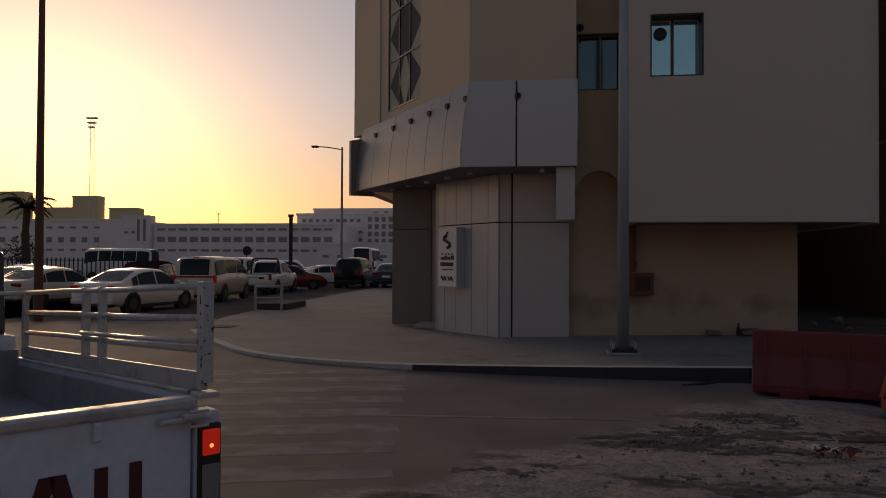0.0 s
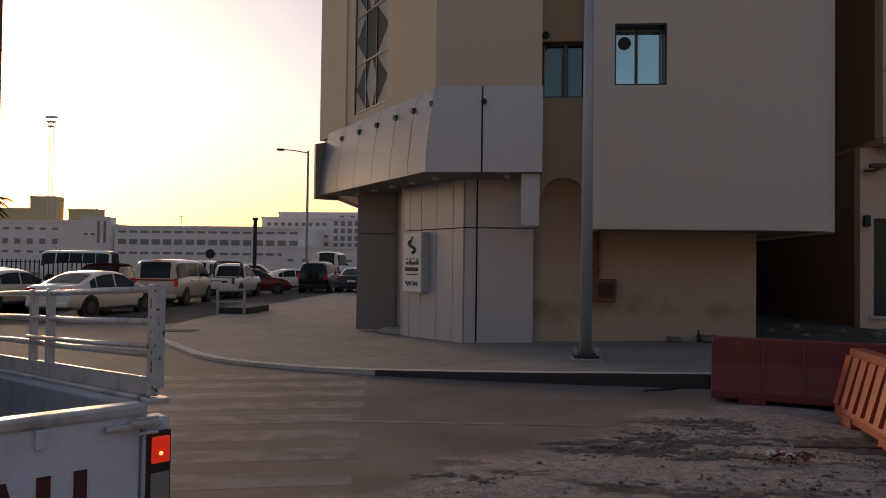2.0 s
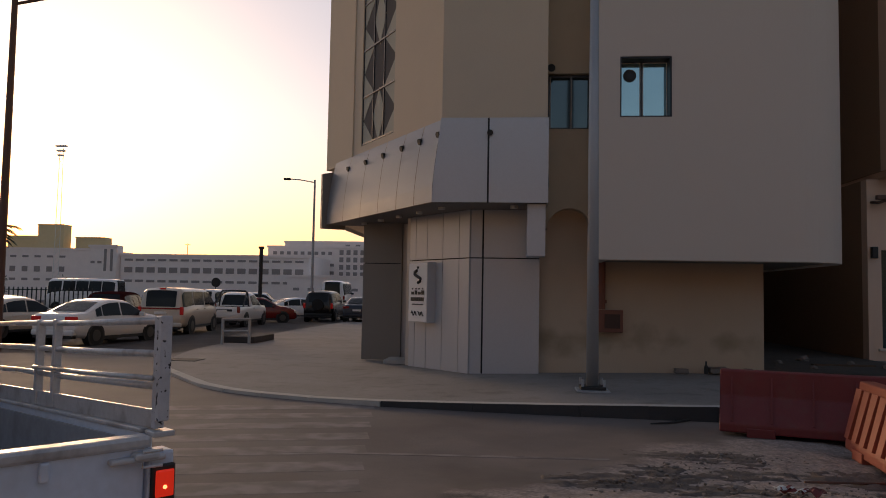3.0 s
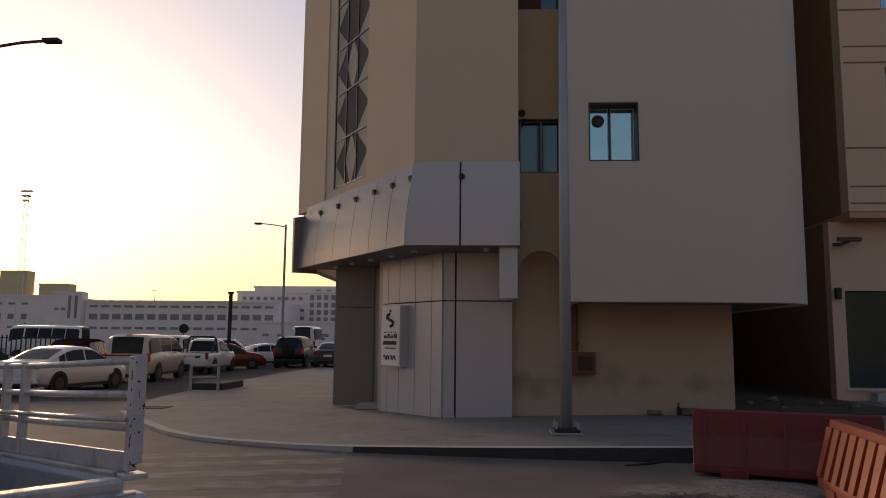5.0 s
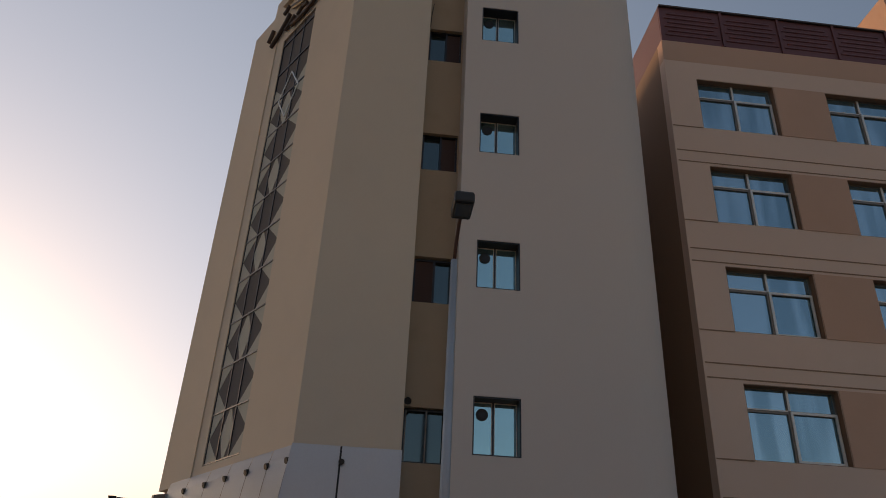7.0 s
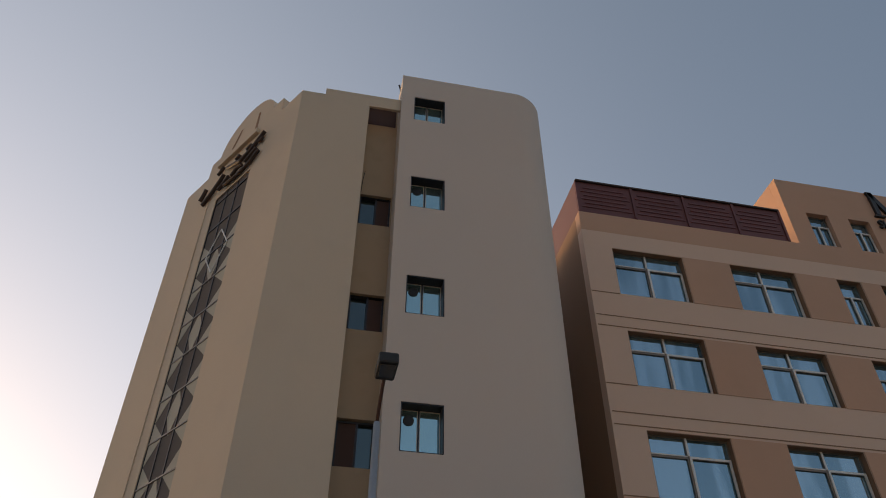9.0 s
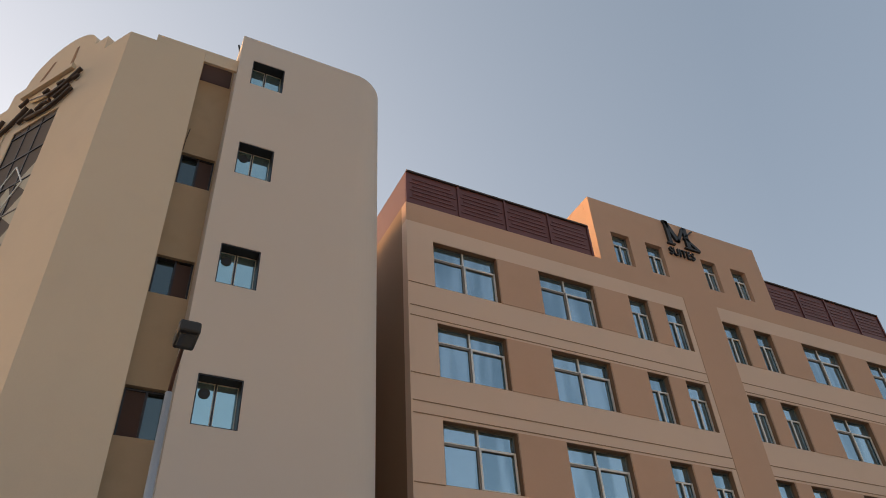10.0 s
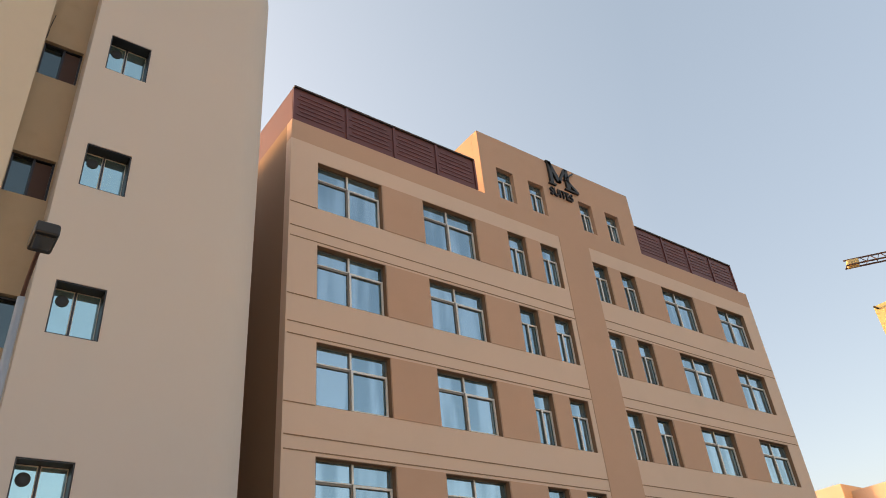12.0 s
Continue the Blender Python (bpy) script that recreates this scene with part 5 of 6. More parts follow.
def car(name, label, x, y, heading, L, W, H, body, shape="sedan", lit=False, category="car"):
    """A car along +x in its own frame, its front at +x. heading: degrees left of +y."""
    t = thing(name, (0, 0, 0), label, category, group="parked cars")
    tall = shape not in ("sedan", "hatch")
    tops = CAR_TOPS[shape]
    belts = [(-.5, .40), (-.48, .56), (-.25, .615 if not tall else .60), (.2, .60), (.38, .55), (.46, .49), (.5, .32)]
    wides = [(-.5, .84), (-.485, .92), (-.44, .97), (-.3, 1), (.28, 1), (.40, .96), (.47, .86), (.5, .72)]
    sills = [(-.5, .40), (-.46, .30), (-.38, .24), (.38, .22), (.47, .25), (.5, .33)]

    def half(f):
        """Half a cross-section at the share f of the length, from the keel to the roof's middle."""
        top, w = along(tops, f) * H, along(wides, f) * W / 2
        zb = along(sills, f) + (0.08 if tall else 0.0)
        belt = min(along(belts, f) * H, top - 0.015)
        h = top - belt
        lean = 0.14 if shape in ("van", "bus") else 0.26
        y6 = w * 0.955 - lean * h
        y7 = max(y6 - 0.13, 0.2)
        return [(0, zb), (w * 0.88, zb), (w * 0.975, zb + 0.10), (w, (zb + belt) * 0.5 + 0.04), (w * 0.985, belt - 0.05), (w * 0.955, belt), (y6, belt + 0.86 * h), (y7, belt + 0.965 * h), (y7 * 0.5, belt + 0.995 * h), (0, top)]

    knots = sorted({round(k, 4) for k, _ in tops + belts + wides + sills} | {round(-0.5 + i / 44, 4) for i in range(45)})
    bm = bmesh.new()
    rings = []
    for f in knots:
        hs = half(f)
        rings.append([bm.verts.new((f * L, py, pz)) for py, pz in hs] + [bm.verts.new((f * L, -py, pz)) for py, pz in hs[-2:0:-1]])
    for r, q in zip(rings, rings[1:]):
        for k in range(len(r)):
            bm.faces.new((r[k], r[(k + 1) % len(r)], q[(k + 1) % len(r)], q[k]))
    bm.faces.new(rings[0]); bm.faces.new(rings[-1])
    part("body", bm, body, t, smooth=True)

    def pane(pname, at, nu, nv, material, parent, plabel=""):
        """A thin curved sheet; at(i, j) with i, j from 0 to 1."""
        bm = bmesh.new()
        g = [[bm.verts.new(at(i / nu, j / nv)) for j in range(nv + 1)] for i in range(nu + 1)]
        for a, b2 in zip(g, g[1:]):
            for j in range(nv):
                bm.faces.new((a[j], b2[j], b2[j + 1], a[j + 1]))
        bmesh.ops.solidify(bm, geom=bm.faces[:], thickness=0.005)
        return part(pname, bm, material, parent, plabel)

    for f0, f1 in CAR_SIDE_PANES[shape]:
        for sgn in (-1, 1):
            def at(i, j):
                f = f0 + (f1 - f0) * i
                p = half(f)
                v = 0.08 + 0.86 * j
                return (f * L, sgn * (p[5][0] + (p[6][0] - p[5][0]) * v + 0.012), p[5][1] + (p[6][1] - p[5][1]) * v)
            pane("side_window", at, 8, 3, M_DGLASS, t)
    for (f0, f1), sgn, pname in zip(CAR_SCREENS[shape], (1, -1), ("windscreen", "rear_window")):
        def at(i, j):
            f = f0 + (f1 - f0) * i
            p = half(f)
            u = (j * 2 - 1) * 0.94
            a = abs(u) * 2
            yy, zz = (p[9], p[8]) if a <= 1 else (p[8], p[7])
            k = a if a <= 1 else a - 1
            return (f * L + sgn * 0.012, math.copysign(yy[0] + (zz[0] - yy[0]) * k, u), yy[1] + (zz[1] - yy[1]) * k + 0.010)
        pane(pname, at, 6, 8, M_DGLASS, t)
    r = 0.37 if tall else 0.33
    for f in (-.30, .31):
        for sgn in (-1, 1):
            wy = W / 2 * along(wides, f)
            bm = bmesh.new()
            tube(bm, [(f * L, sgn * (wy - 0.22), r), (f * L, sgn * (wy + 0.003), r)], r * 1.17, 24)
            part("wheel_arch", bm, M_DARK, t)
            wheel(t, f * L, sgn * (wy - 0.095), r, 0.21)
    rear, front_w = -L / 2, W / 2
    zl = H * (0.60 if not tall else 0.53)
    for sgn in (-1, 1):
        lens = M_CARLIGHT if lit else M_TLIGHT_OFF
        if tall:
            part("taillight", boxes((rear - 0.006, rear + 0.10, sgn * front_w * 0.87 - 0.07, sgn * front_w * 0.87 + 0.07, zl - 0.19, zl + 0.13), bevel=0.025), lens, t)
        else:
            part("taillight", boxes((rear + 0.004, rear + 0.14, sgn * front_w * 0.71 - 0.19, sgn * front_w * 0.71 + 0.19, zl - 0.09, zl + 0.05), bevel=0.025), lens, t)
        part("headlight", boxes((L * 0.455, L * 0.492, sgn * front_w * 0.66 - 0.16, sgn * front_w * 0.66 + 0.16, H * 0.42, H * 0.50), bevel=0.02), M_HLIGHT, t)
        part("mirror", boxes((L * 0.17, L * 0.17 + 0.1, sgn * (front_w + 0.07) - 0.10, sgn * (front_w + 0.07) + 0.10, H * 0.61, H * 0.61 + 0.14), bevel=0.03), body if shape in ("sedan", "hatch") else M_DARK, t)
        for f in ((-.17, .03) if shape != "pickup" else (-.06,)):
            part("door_handle", boxes((f * L - 0.09, f * L + 0.09, sgn * (front_w + 0.002) - 0.014, sgn * (front_w + 0.002) + 0.014, H * 0.53, H * 0.53 + 0.03), bevel=0.008), M_DARK if tall else body, t)
        part("sill", boxes((-L * 0.21, L * 0.22, sgn * front_w * 0.95 - 0.03, sgn * front_w * 0.95 + 0.03, 0.20 + 0.08 * tall, 0.30 + 0.08 * tall), bevel=0.01), M_DARK, t)
    part("rear_bumper", boxes((rear - 0.04, rear + 0.16, -front_w * 0.88, front_w * 0.88, 0.34, 0.52), bevel=0.05), body if not tall or shape == "van" else M_DARK, t)
    part("bumper_foot", boxes((rear + 0.0, rear + 0.18, -front_w * 0.84, front_w * 0.84, 0.25, 0.338), bevel=0.02), M_DARK, t)
    part("plate", boxes((rear - 0.020, rear + 0.01, -0.24, 0.24, H * 0.44, H * 0.44 + 0.11)), M_SIGN, t)
    if shape == "van":
        part("rear_strip", boxes((rear - 0.012, rear + 0.03, -front_w * 0.80, front_w * 0.80, H * 0.545, H * 0.575), bevel=0.006), M_TLIGHT_OFF, t, "dark red strip under the rear window")
        part("brake_lamp", boxes((-L * 0.462, -L * 0.452, -0.12, 0.12, H * 0.962, H * 0.985)), M_CARLIGHT, t)
    if shape == "pickup":
        bm = bmesh.new()
        for sgn in (-1, 1):
            tube(bm, [(-L * 0.15, sgn * W * 0.42, H * 0.58), (-L * 0.155, sgn * W * 0.38, H * 0.97), (-L * 0.165, sgn * W * 0.33, H * 1.03), (-L * 0.165, 0, H * 1.04)], 0.045, 8)
            tube(bm, [(-L * 0.16, sgn * W * 0.36, H * 1.0), (-L * 0.33, sgn * W * 0.42, H * 0.58)], 0.04, 8)
        part("roll_bar", bm, M_DARK, t, "black roll bar")
        part("bed", boxes((-L * 0.485, -L * 0.135, -W / 2 + 0.13, W / 2 - 0.13, H * 0.57, H * 0.59)), M_DARK, t)
        part("tailgate_trim", boxes((rear - 0.012, rear + 0.02, -0.5, 0.5, H * 0.46, H * 0.52), bevel=0.005), M_DARK, t)
    if shape == "suv" and body is C_BLACK:
        bm = bmesh.new(); tube(bm, [(rear + 0.04, 0, H * 0.55), (rear - 0.16, 0, H * 0.55)], 0.34, 22)
        part("spare_wheel", bm, M_TYRE, t)
    t.matrix_basis = Matrix.Translation((x, y, ground_z(x, y) + 0.012)) @ Matrix.Rotation(radians(90 + heading), 4, 'Z')
    return t


C_WHITE = mat("white_car_paint", (0.82, 0.80, 0.78), 0.15, var=0.04, spec=0.7)
C_BEIGE = mat("champagne_car_paint", (0.64, 0.56, 0.48), 0.2, 0.1, var=0.04)
C_BLACK = mat("black_car_paint", (0.015, 0.013, 0.013), 0.22, var=0.05)
C_MAROON = mat("maroon_car_paint", (0.055, 0.014, 0.013), 0.6, var=0.08, spec=0.0)
C_RED = mat("red_car_paint", (0.20, 0.018, 0.015), 0.25, var=0.05)
C_BLUE = mat("dark_blue_car_paint", (0.025, 0.03, 0.045), 0.25, var=0.05)

car("sedan", "white sedan stopped in the car park", -13.75, 24.3, -9, 4.5, 1.76, 1.48, C_WHITE, lit=True)
car("sedan", "champagne sedan parked behind the white one", -18.9, 27.0, -10, 4.6, 1.78, 1.48, C_BEIGE)
car("van", "champagne passenger van with lit rear lamp", -14.2, 31.4, 6, 5.1, 1.92, 1.93, C_BEIGE, "van", lit=True, category="van")
car("suv", "dark maroon estate car seen among parked cars", -17.45, 32.2, 14, 4.7, 1.9, 1.75, C_MAROON, "suv", lit=True)
car("sedan", "silver white sedan behind the first row", -21.5, 30.4, -10, 4.5, 1.76, 1.5, C_WHITE)
car("bus", "white minibus with dark windows", -32.9, 55.5, 92, 5.7, 2.1, 2.6, C_WHITE, "bus", category="bus")
car("pickup", "white pickup truck with a black roll bar", -14.35, 38.6, 3, 5.2, 1.85, 1.78, C_WHITE, "pickup", category="pickup truck")
car("van", "white van parked behind the pickup", -18.2, 45.2, 0, 4.8, 1.9, 1.95, C_WHITE, "van", category="van")
car("hatchback", "dark red hatchback parked across the row", -14.9, 43.6, -72, 4.3, 1.76, 1.52, C_RED, "hatch")
car("suv", "black off-roader with lit tail lamps and spare wheel", -11.55, 46.2, 2, 4.5, 1.9, 1.88, C_BLACK, "suv", lit=True)
car("sedan", "white sedan parked beyond the red hatchback", -14.6, 50.5, -50, 4.5, 1.76, 1.47, C_WHITE)
car("bus", "white minibus driving away", -14.2, 60.5, 6, 6.5, 2.1, 2.75, C_WHITE, "bus", category="bus")
car("sedan", "dark blue sedan at the kerb", -8.75, 44.2, 1, 4.4, 1.76, 1.47, C_BLUE)
car("sedan", "dark red sedan near the fence", -24.6, 33.2, -10, 4.5, 1.76, 1.45, C_RED)
car("sedan", "white sedan far across the car park", -30.0, 41.0, -80, 4.5, 1.76, 1.5, C_WHITE)
car("suv", "white estate car far in the lot", -19.8, 58.5, -80, 4.6, 1.85, 1.75, C_WHITE, "suv")


# ---- the work truck beside the camera ----
def build_truck():
    t = thing("pickup_truck", (0, 0, 0), "white flatbed work pickup with side rails", "pickup truck")
    # own frame: x forward, y left; the rear right corner at the origin; the bed sags towards the cab
    W, L, zt, zf, th = 1.62, 2.75, 1.075, 0.52, 0.04
    SAG = 0.046
    def sag(bm):
        for v in bm.verts:
            v.co.z -= SAG * v.co.x
        return bm
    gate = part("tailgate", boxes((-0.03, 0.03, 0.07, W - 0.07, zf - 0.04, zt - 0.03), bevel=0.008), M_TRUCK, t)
    part("top_bar", boxes((-0.05, 0.04, 0.05, W - 0.05, zt - 0.045, zt + 0.005), bevel=0.014), M_RAIL, gate)
    part("clip", boxes((-0.055, -0.031, 0.43, 0.465, zt - 0.12, zt - 0.046), bevel=0.008), M_TRUCK, gate)
    part("clip", boxes((-0.055, -0.031, 1.05, 1.09, zt - 0.12, zt - 0.046), bevel=0.008), M_TRUCK, gate)
    part("latch", boxes((-0.075, -0.032, 0.0, 0.22, zt - 0.092, zt - 0.068), bevel=0.008), M_RAIL, gate)
    part("latch_grip", boxes((-0.085, -0.033, 0.03, 0.13, zt - 0.082, zt - 0.055), bevel=0.008), M_RAIL, gate)
    bm = bmesh.new(); tube(bm, [(-0.08, 0.02, zt - 0.11), (-0.08, 0.10, zt - 0.11), (-0.08, 0.10, zt - 0.05), (-0.08, 0.02, zt - 0.05)], 0.007, 6)
    part("latch_ring", bm, M_RAIL, gate)
    # dark red bars in place of the maker's name
    # (lower edge, upper edge, width) along the gate
    for lo, hi, wd in ((0.275, 0.275, 0.048), (0.405, 0.405, 0.048), (0.475, 0.555, 0.062), (0.675, 0.585, 0.062), (0.77, 0.77, 0.13), (0.96, 0.96, 0.13), (1.15, 1.15, 0.05), (1.26, 1.26, 0.048), (1.38, 1.38, 0.048)):
        bm = bmesh.new()
        prism(bm, [(lo, 0.56), (lo + wd, 0.56), (hi + wd, 0.852), (hi, 0.852)], -0.036, -0.031, lambda u, w, v: (w, u, v))
        part("letter_bar", bm, M_LETRED, gate)
    for y0 in (0.0, W - th):
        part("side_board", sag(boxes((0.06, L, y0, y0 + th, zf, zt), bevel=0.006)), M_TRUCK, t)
        part("board_cap", sag(boxes((0.06, L, y0 - 0.012, y0 + th + 0.012, zt + 0.001, zt + 0.02), bevel=0.006)), M_RAIL, t)
    # thin sheets added over the boards' inner faces to darken them
    for y0 in (th + 0.004, W - th - 0.016):
        part("bed_liner", sag(boxes((0.08, L - 0.04, y0, y0 + 0.012, zf + 0.2, zt - 0.03), bevel=0.003)), M_BED, t, "thin grey sheet added to darken the bed inside")
    part("bed_floor", boxes((0.04, L, th, W - th, 0.70, 0.73)), M_BED, t)
    part("front_board", boxes((L - 0.03, L, th, W - th, zf, zt - 0.05)), M_BED, t)
    part("under_body", boxes((0.0, L, 0.12, W - 0.12, 0.36, zf - 0.052)), M_DARK, t)
    # rails on both sides
    for y in (0.010, W - 0.025):
        for x in (0.0, 1.20, 1.46, 2.68):
            wide = 0.02
            part("rail_post", sag(boxes((x - wide, x + wide, y - 0.02, y + 0.02, zt + 0.022, 1.555), bevel=0.006)), M_CHIP if x == 0.0 else M_RAIL, t)
        s = -1 if y < 0.5 else 1
        part("post_bracket", sag(boxes((-0.055, -0.024, y - 0.024, y + 0.024, 1.13, 1.555), bevel=0.005)), M_CHIP, t, "chipped flat steel bracket")
        for z in (1.535, 1.40, 1.266):
            bm = bmesh.new(); tube(bm, [(0.0, y, z), (0.9, y, z - 0.004), (1.8, y, z + 0.003), (2.70, y, z)], 0.0155, 10)
            part("rail", sag(bm), M_RAIL, t, smooth=True)
        bm = bmesh.new(); tube(bm, [(1.46, y + 0.03, 1.30), (0.6, y + 0.03, 1.298), (0.0, y + 0.03, 1.302)], 0.011, 8)
        part("inner_rail", sag(bm), M_RAIL, t, smooth=True)
        part("rail_board", sag(boxes((0.024, 2.66, y - 0.006, y + 0.008, 1.096, 1.172), bevel=0.003)), M_RAIL, t)
    bm = bmesh.new(); tube(bm, [(2.68, 0.03, 1.41), (2.68, W - 0.03, 1.41)], 0.0155, 10)
    part("rail", bm, M_RAIL, t)
    # corner plate and tail lamps
    for y in (-0.045, W - 0.06):
        part("lamp_post", boxes((-0.05, 0.055, y, y + 0.105, 0.42, zt - 0.06), bevel=0.012), M_TRUCK, t)
        lamp = part("taillight", boxes((-0.072, -0.051, y + 0.002, y + 0.103, 0.42, 0.965), bevel=0.008), M_DARK, t)
        part("red_lens", boxes((-0.088, -0.073, y + 0.014, y + 0.090, 0.838, 0.945), bevel=0.007), M_TLIGHT, lamp, "glowing red lens")
        part("clear_lens", boxes((-0.080, -0.073, y + 0.012, y + 0.090, 0.50, 0.80), bevel=0.003), M_CLEAR, lamp)
        bm = bmesh.new(); bmesh.ops.create_icosphere(bm, subdivisions=2, radius=0.009, matrix=Matrix.Translation((-0.087, y + 0.054, 0.878)))
        part("bulb", bm, M_BULB, lamp)
        part("corner_plate", boxes((-0.06, 0.03, y + 0.005, y + 0.095, zt - 0.005, zt + 0.018), bevel=0.005), M_RAIL, t)
    part("rear_bumper", boxes((-0.12, 0.02, 0.1, W - 0.1, 0.40, 0.52), bevel=0.02), M_DARK, t)
    for x in (0.85, 3.95):
        for y in (0.14, W - 0.14):
            wheel(t, x, y, 0.34, 0.2)
    # cab
    bm = bmesh.new()
    prism(bm, [(2.82, 0.45), (2.82, 1.12), (4.4, 1.08), (4.95, 0.98), (5.1, 0.75), (5.1, 0.45)], 0.02, W - 0.02)
    bmesh.ops.bevel(bm, geom=bm.edges[:], offset=0.05, segments=2, affect='EDGES', profile=0.6)
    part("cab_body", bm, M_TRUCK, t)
    bm = bmesh.new()
    prism(bm, [(2.85, 1.1), (2.92, 1.70), (3.6, 1.72), (4.25, 1.08)], 0.08, W - 0.08)
    bmesh.ops.bevel(bm, geom=bm.edges[:], offset=0.05, segments=2, affect='EDGES', profile=0.6)
    part("cab_glass", bm, M_DGLASS, t)
    part("cab_roof", boxes((2.9, 3.65, 0.10, W - 0.10, 1.70, 1.75), bevel=0.02), M_TRUCK, t)
    # our y axis runs to the left of the heading
    F = Vector((-math.sin(radians(50.7)), math.cos(radians(50.7)), 0))
    Lf = Vector((-F.y, F.x, 0))
    t.matrix_basis = Matrix(((F.x, Lf.x, 0, -1.408), (F.y, Lf.y, 0, 3.024), (0, 0, 1, 0), (0, 0, 0, 1)))


build_truck()


# ---- the far side of the car park ----
def far_building(name, label, x0, x1, y, z1, depth, rows, mat_=M_FAR):
    """rows: (z0, z1, first x, step, width, count) of windows."""
    t = thing(name, ((x0 + x1) / 2, y, 0), label, "building", group="far buildings")
    part("wall", boxes((x0, x1, y, y + depth, -0.1, z1)), mat_, t)
    part("parapet", boxes((x0 - 0.15, x1 + 0.15, y - 0.15, y - 0.004, z1 - 0.35, z1 + 0.05)), mat_, t)
    for z0, zt, xs, step, w, n in rows:
        me = mesh_of("window", boxes((0, w, -0.06, -0.003, 0, zt - z0)), M_FARW)
        for i in range(n):
            piece("window", me, t, Matrix.Translation((xs + i * step, y, z0)))
    return t


far_building("office_building", "long white three-storey building across the car park", -65.3, -33.0, 120, 7.6, 14,
             [(6.45, 6.8, -64.6, 1.95, 1.4, 16), (4.5, 5.4, -64.6, 1.95, 1.4, 16), (2.9, 3.3, -64.6, 1.95, 1.4, 16)])
far_building("office_building", "white stair block with dark upright slots", -70.3, -65.5, 119, 8.95, 2, [(4.6, 8.3, -67.7, 1.1, 0.45, 2), (5.9, 6.3, -70.0, 1.2, 0.7, 2)])
far_building("office_building", "white wing of the far building", -98, -70.5, 120, 8.4, 14, [(6.8, 7.15, -96, 2.2, 1.1, 10), (4.4, 5.3, -96, 2.2, 1.0, 10), (2.9, 3.3, -96, 2.2, 1.1, 10)])
# beyond x = -24 unseen: added to keep horizon glow off the car sides
far_building("office_building", "white office block with rows of windows", -45, 30.0, 135, 10.2, 14,
             [(8.6, 9.2, -44, 1.3, 0.7, 9), (6.5, 7.0, -44, 1.7, 1.3, 7), (5.0, 5.6, -44, 1.7, 1.3, 7)] + [(4.6 + 1.35 * k, 5.5 + 1.35 * k, -31.5, 1.3, 0.75, 5) for k in range(4)])
far_building("office_building", "set back upper floor of the office block", -44, -26, 142, 11.6, 10, [(10.4, 11.0, -32, 2.0, 0.9, 3)])
far_building("warehouse", "low pale hall with a vaulted roof", -36, -22, 118, 4.4, 8, [(1.2, 2.4, -35, 2.4, 1.0, 5)])
far_building("tower_block", "hazy tower block against the sunset", -143.8, -135.5, 215, 21.0, 4, [], M_HAZE_YELLOW)
far_building("tower_block", "hazy stepped tower block", -133.4, -124, 218, 17.4, 4, [], M_HAZE_YELLOW)
far_building("tower_block", "hazy tall block beyond the palm", -178, -160, 215, 22.5, 4, [], M_HAZE_YELLOW)
far_building("tower_block", "hazy low block beyond the wing", -157, -146.5, 220, 17.8, 4, [], M_HAZE_YELLOW)


def build_palm(x, y, h):
    t = thing("palm_tree", (x, y, 0), "date palm with drooping fronds", "tree")
    bm = bmesh.new()
    tube(bm, [(x + 0.06 * math.sin(k), y, h * k / 8 - 0.25 * (k == 0)) for k in range(9)], [0.30 - 0.012 * k + 0.03 * (k % 2) for k in range(9)], 10)
    part("trunk", bm, M_TRUNK, t)
    random.seed(5)
    bm = bmesh.new()
    for i in range(46):
        a, up, ln = random.uniform(0, math.tau), random.uniform(-0.2, 1.5), random.uniform(1.3, 2.0)
        d = Vector((math.cos(a), math.sin(a), 0))
        p = [Vector((x, y, h)) + d * ln * q + Vector((0, 0, up * ln * q - 1.0 * ln * q * q * (0.5 + 0.4 * up))) for q in (0, 0.2, 0.4, 0.6, 0.8, 1.0)]
        tube(bm, p, [0.03, 0.025, 0.02, 0.015, 0.012, 0.006], 4)
        sidev = d.cross(Vector((0, 0, 1)))
        for k in range(2, 34):
            q = k / 34 * 4.999
            j = int(q)
            c = p[j].lerp(p[j + 1], q - j)
            for sg in (-1, 1):
                tip = c + sidev * sg * random.uniform(0.25, 0.42) * math.sin(math.pi * min(1, k / 34 + 0.12)) + d * 0.22 - Vector((0, 0, random.uniform(0.02, 0.2)))
                bm.faces.new([bm.verts.new(v) for v in (c, c + d * 0.09, tip)])
    part("crown", bm, M_LEAF, t)


build_palm(-36.3, 49.0, 5.3)


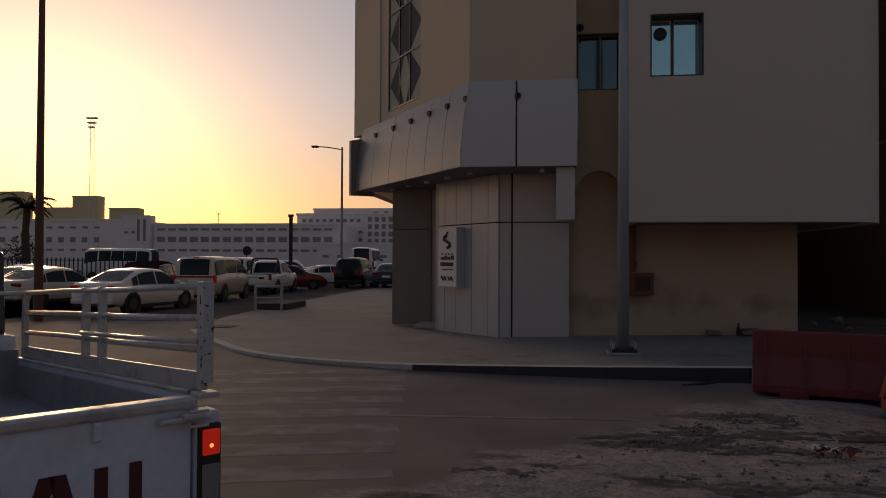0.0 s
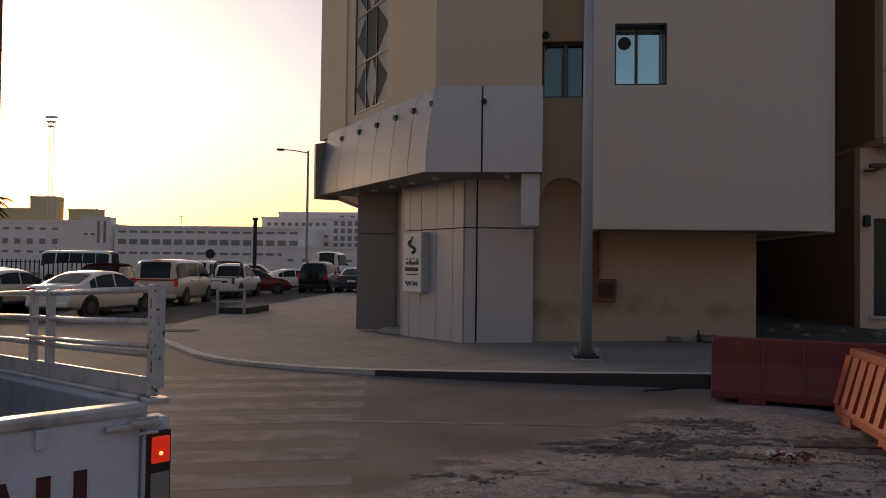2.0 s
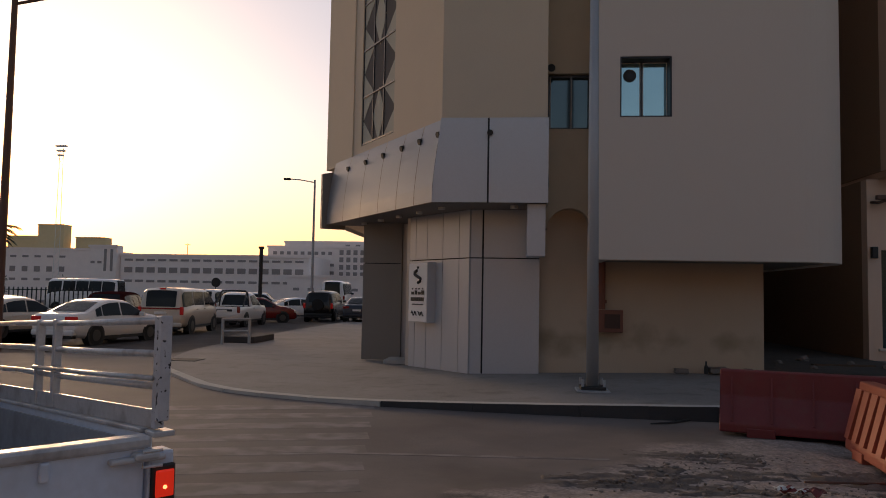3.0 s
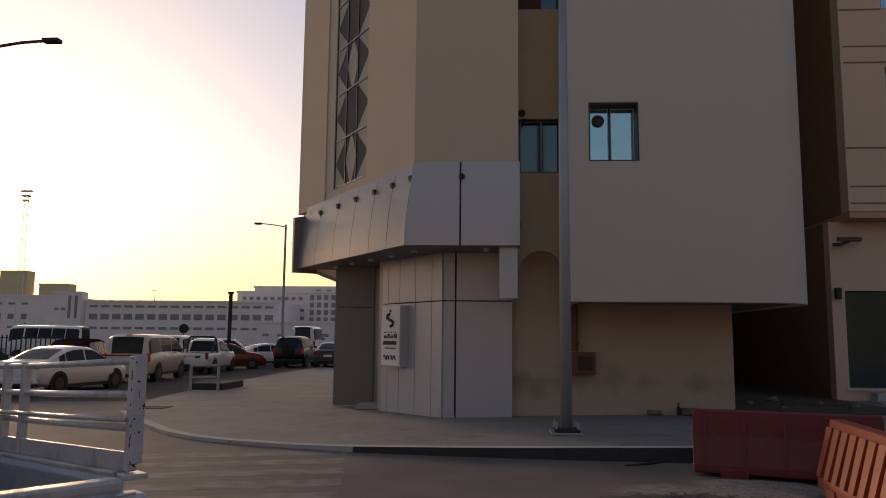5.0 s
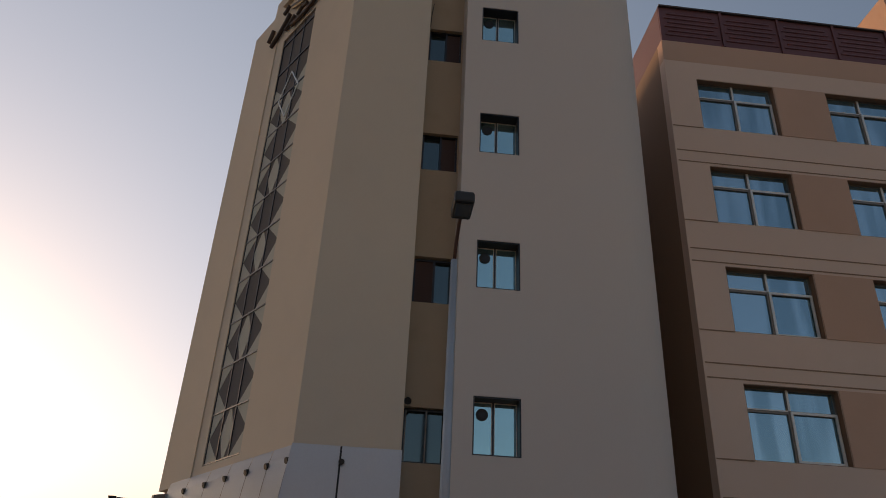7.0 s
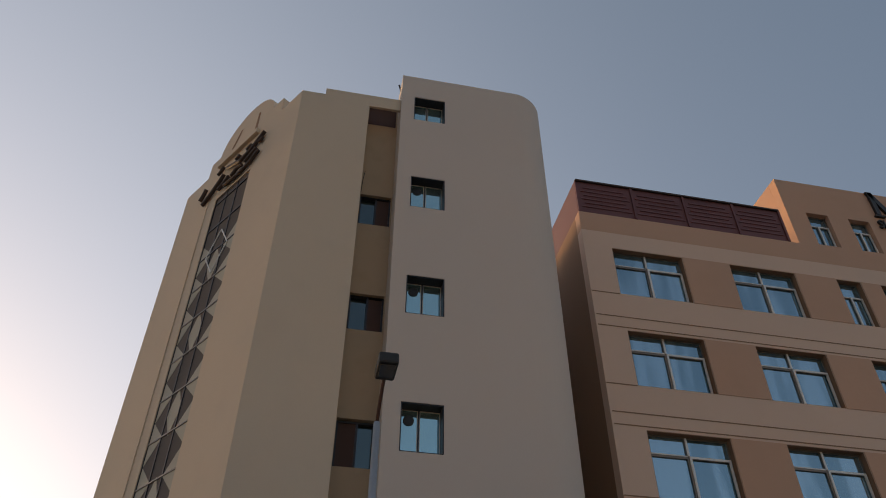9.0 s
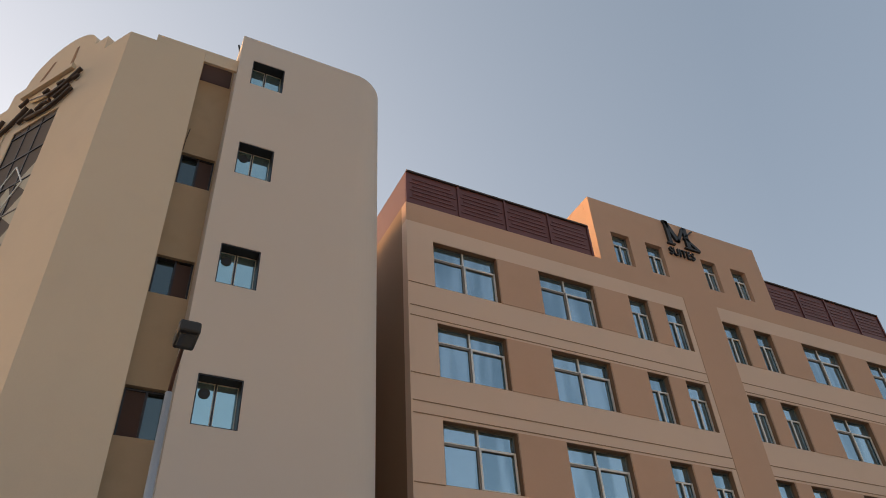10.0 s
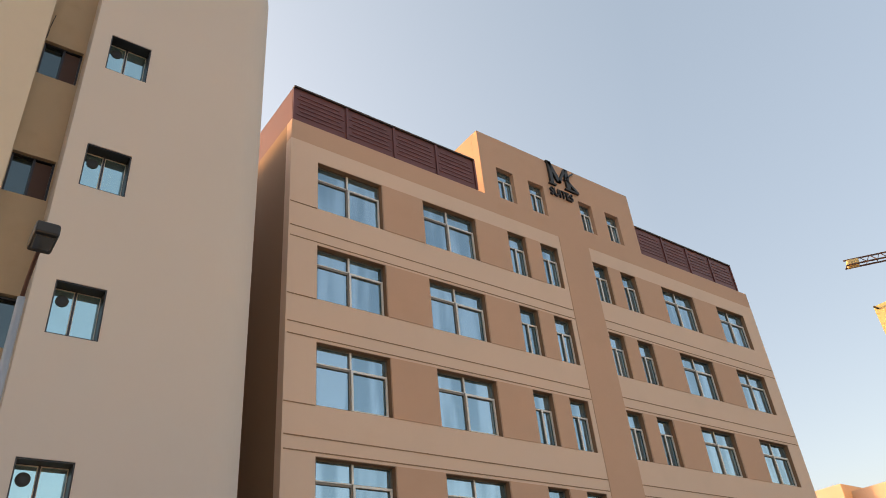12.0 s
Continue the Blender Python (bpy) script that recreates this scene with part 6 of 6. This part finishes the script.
def build_car_park_edge():
    f = thing("fence", (-32, 47, 0), "iron bar fence at the car park edge", "fence")
    me = mesh_of("bar", boxes((-0.03, 0.03, -0.03, 0.03, -0.2, 1.7)), M_DARK)
    for i in range(60):
        piece("bar", me, f, Matrix.Translation((-46 + i * 0.32, 46.5, 0)))
    part("top_rail", boxes((-46, -27, 46.46, 46.54, 1.5, 1.56)), M_DARK, f)
    part("bottom_rail", boxes((-46, -27, 46.46, 46.54, 0.2, 0.26)), M_DARK, f)
    w = solo("wall_far", boxes((-110, -8, 96, 96.3, 0, 1.9)), M_FAR, "low pale boundary wall of the car park", "wall", kind="structure")
    random.seed(21)
    for cx, cy, r in ((-52, 70, 1.9), (-45, 72, 1.3), (-66, 74, 2.2)):
        t = thing("bush", (cx, cy, 0), "dusty dark green bush", "bush", group="bushes by the fence")
        bm = bmesh.new(); tube(bm, [(cx, cy, -0.2), (cx, cy, r)], 0.1, 6)
        part("trunk", bm, M_TRUNK, t)
        bm = bmesh.new()
        for i in range(420):
            v = Vector((random.gauss(0, 1), random.gauss(0, 1), random.gauss(0, 0.8))).normalized() * r * random.uniform(0.4, 1.05)
            c = Vector((cx, cy, r * 1.0 + 0.3)) + v
            a = Vector((random.uniform(-1, 1), random.uniform(-1, 1), random.uniform(-1, 1))) * 0.28
            b2 = Vector((random.uniform(-1, 1), random.uniform(-1, 1), random.uniform(-1, 1))) * 0.28
            bm.faces.new([bm.verts.new(p) for p in (c, c + a, c + b2)])
        part("crown", bm, M_BUSH, t)
    p = thing("pole", (-15.4, 45, 0), "dark plain pole in the car park", "pole")
    bm = bmesh.new(); tube(bm, [(-15.4, 45, -0.2), (-15.4, 45, 4.3)], 0.12, 10)
    part("post", bm, M_DARK, p)
    part("cap", boxes((-15.55, -15.25, 44.9, 45.1, 4.3, 4.45)), M_DARK, p)
    s = thing("road_sign", (-22.3, 55, 0), "round road sign seen from behind", "road sign")
    bm = bmesh.new(); tube(bm, [(-22.3, 55, -0.2), (-22.3, 55, 2.2)], 0.04, 8)
    part("post", bm, M_DARK, s)
    bm = bmesh.new(); tube(bm, [(-22.3, 55.0, 2.3), (-22.3, 55.06, 2.3)], 0.36, 20)
    part("disc", bm, M_DARK, s)
    m = thing("floodlight_mast", (-77, 121, 0), "tall lattice floodlight mast", "mast")
    bm = bmesh.new()
    for dx in (-0.5, 0.5):
        tube(bm, [(-73.5 + dx, 115, 0), (-73.5 + dx * 0.6, 115, 24.5)], 0.05, 6)
    for k in range(24):
        z = k
        tube(bm, [(-74.0 + 0.008 * z, 115, z), (-73.0 - 0.008 * z, 115, z + 1)], 0.025, 4)
    part("lattice", bm, M_ALU, m)
    for k in range(3):
        part("lamp", boxes((-74.4 + 0.2 * k, -72.6 - 0.3 * k, 114.6, 115.2, 24.7 - 0.75 * k, 24.95 - 0.75 * k)), M_SIGN, m)
    r = thing("bollard_rail", (-8.5, 22.8, 0), "low steel hoop rail beside a slab", "rail")
    z = walk_z(-8.5)
    a, b2 = Vector((-8.75, 22.3, z)), Vector((-8.05, 22.7, z))
    for q in (a, b2):
        bm = bmesh.new(); tube(bm, [q, q + Vector((0, 0, 0.78))], 0.05, 8)
        part("post", bm, M_POLE, r)
    bm = bmesh.new(); tube(bm, [a + Vector((0, 0, 0.76)), b2 + Vector((0, 0, 0.76))], 0.045, 8)
    part("top_bar", bm, M_POLE, r)
    bm = bmesh.new(); tube(bm, [a + Vector((0, 0, 0.4)), b2 + Vector((0, 0, 0.4))], 0.03, 8)
    part("mid_bar", bm, M_POLE, r)
    an = thing("antenna", (-54.2, 121, 7.6), "thin roof antenna on the far building", "antenna")
    bm = bmesh.new(); tube(bm, [(-54.2, 121, 7.5), (-54.2, 121, 9.5)], 0.06, 5)
    part("mast", bm, M_DPOLE, an)
    bm = bmesh.new(); tube(bm, [(-54.7, 121, 9.3), (-53.7, 121, 9.3)], 0.05, 5)
    part("cross_arm", bm, M_DPOLE, an)
    solo("concrete_slab", boxes((-9.0, -8.0, 23.0, 25.0, z, z + 0.2), bevel=0.02), M_KERBD, "low dark concrete slab on the pavement", "slab")
    x, y = -7.53, 17.01
    solo("drain_cover", boxes((x - 0.5, x + 0.35, y - 0.3, y + 0.3, walk_z(x), walk_z(x) + 0.012), bevel=0.004), M_KERBD, "dark iron drain cover in the pavement", "drain cover")


build_car_park_edge()


# ---- crane beyond the hotel ----
def build_crane():
    c = thing("crane", (60, 21, 0), "yellow construction crane beyond the hotel", "crane")
    tip = Vector((59.6, 21.3, 31.2))
    d = Vector((0.55, -0.80, -0.02)).normalized()
    s = d.cross(Vector((0, 0, 1))).normalized()
    bm = bmesh.new()
    for dz, ds in ((-0.3, -0.3), (-0.3, 0.3), (0.3, 0)):
        tube(bm, [tip + Vector((0, 0, dz)) + s * ds, tip + d * 22 + Vector((0, 0, dz)) + s * ds], 0.07, 6)
    for k in range(28):
        a = tip + d * (k * 0.78)
        tube(bm, [a + Vector((0, 0, -0.35)) - s * 0.35, a + d * 0.39 + Vector((0, 0, 0.35)), a + d * 0.78 + Vector((0, 0, -0.35)) + s * 0.35], 0.045, 4)
    part("jib", bm, M_DPOLE, c)
    bm = bmesh.new()
    box(bm, -0.45, 0.45, -0.3, 0.3, -0.36, 0.2, bevel=0.08, m=Matrix.Translation(tip + d * 0.6) @ Matrix.Rotation(math.atan2(d.y, d.x), 4, 'Z'))
    part("counterweight", bm, M_YELLOW, c)
    base = tip + d * 20
    bm = bmesh.new()
    for dx in (-0.7, 0.7):
        for dy in (-0.7, 0.7):
            tube(bm, [(base.x + dx, base.y + dy, 0), (base.x + dx, base.y + dy, base.z + 1)], 0.1, 6)
    for k in range(20):
        tube(bm, [(base.x - 0.7, base.y - 0.7, k * 1.6), (base.x + 0.7, base.y - 0.7, k * 1.6 + 1.6)], 0.06, 4)
    part("mast", bm, M_YELLOW, c)


build_crane()
b = thing("yellow_building", (60, 18, 0), "bright yellow plain building beyond the hotel", "building", group="far buildings")
part("wall", boxes((52.6, 70, 14.0, 18.2, 0, 23.9)), M_YELLOW, b)
part("bracket", boxes((52.0, 52.6, 17.9, 18.0, 23.6, 23.7)), M_DARK, b)
b = thing("low_building", (60, 24, 0), "low cream building beyond the hotel", "building", group="far buildings")
part("wall", boxes((61.4, 75.0, 29.0, 34.0, 0, 15.6)), M_MK, b)
part("roof_room", boxes((62.7, 75.0, 24.0, 28.98, 0, 15.1)), M_MK, b)
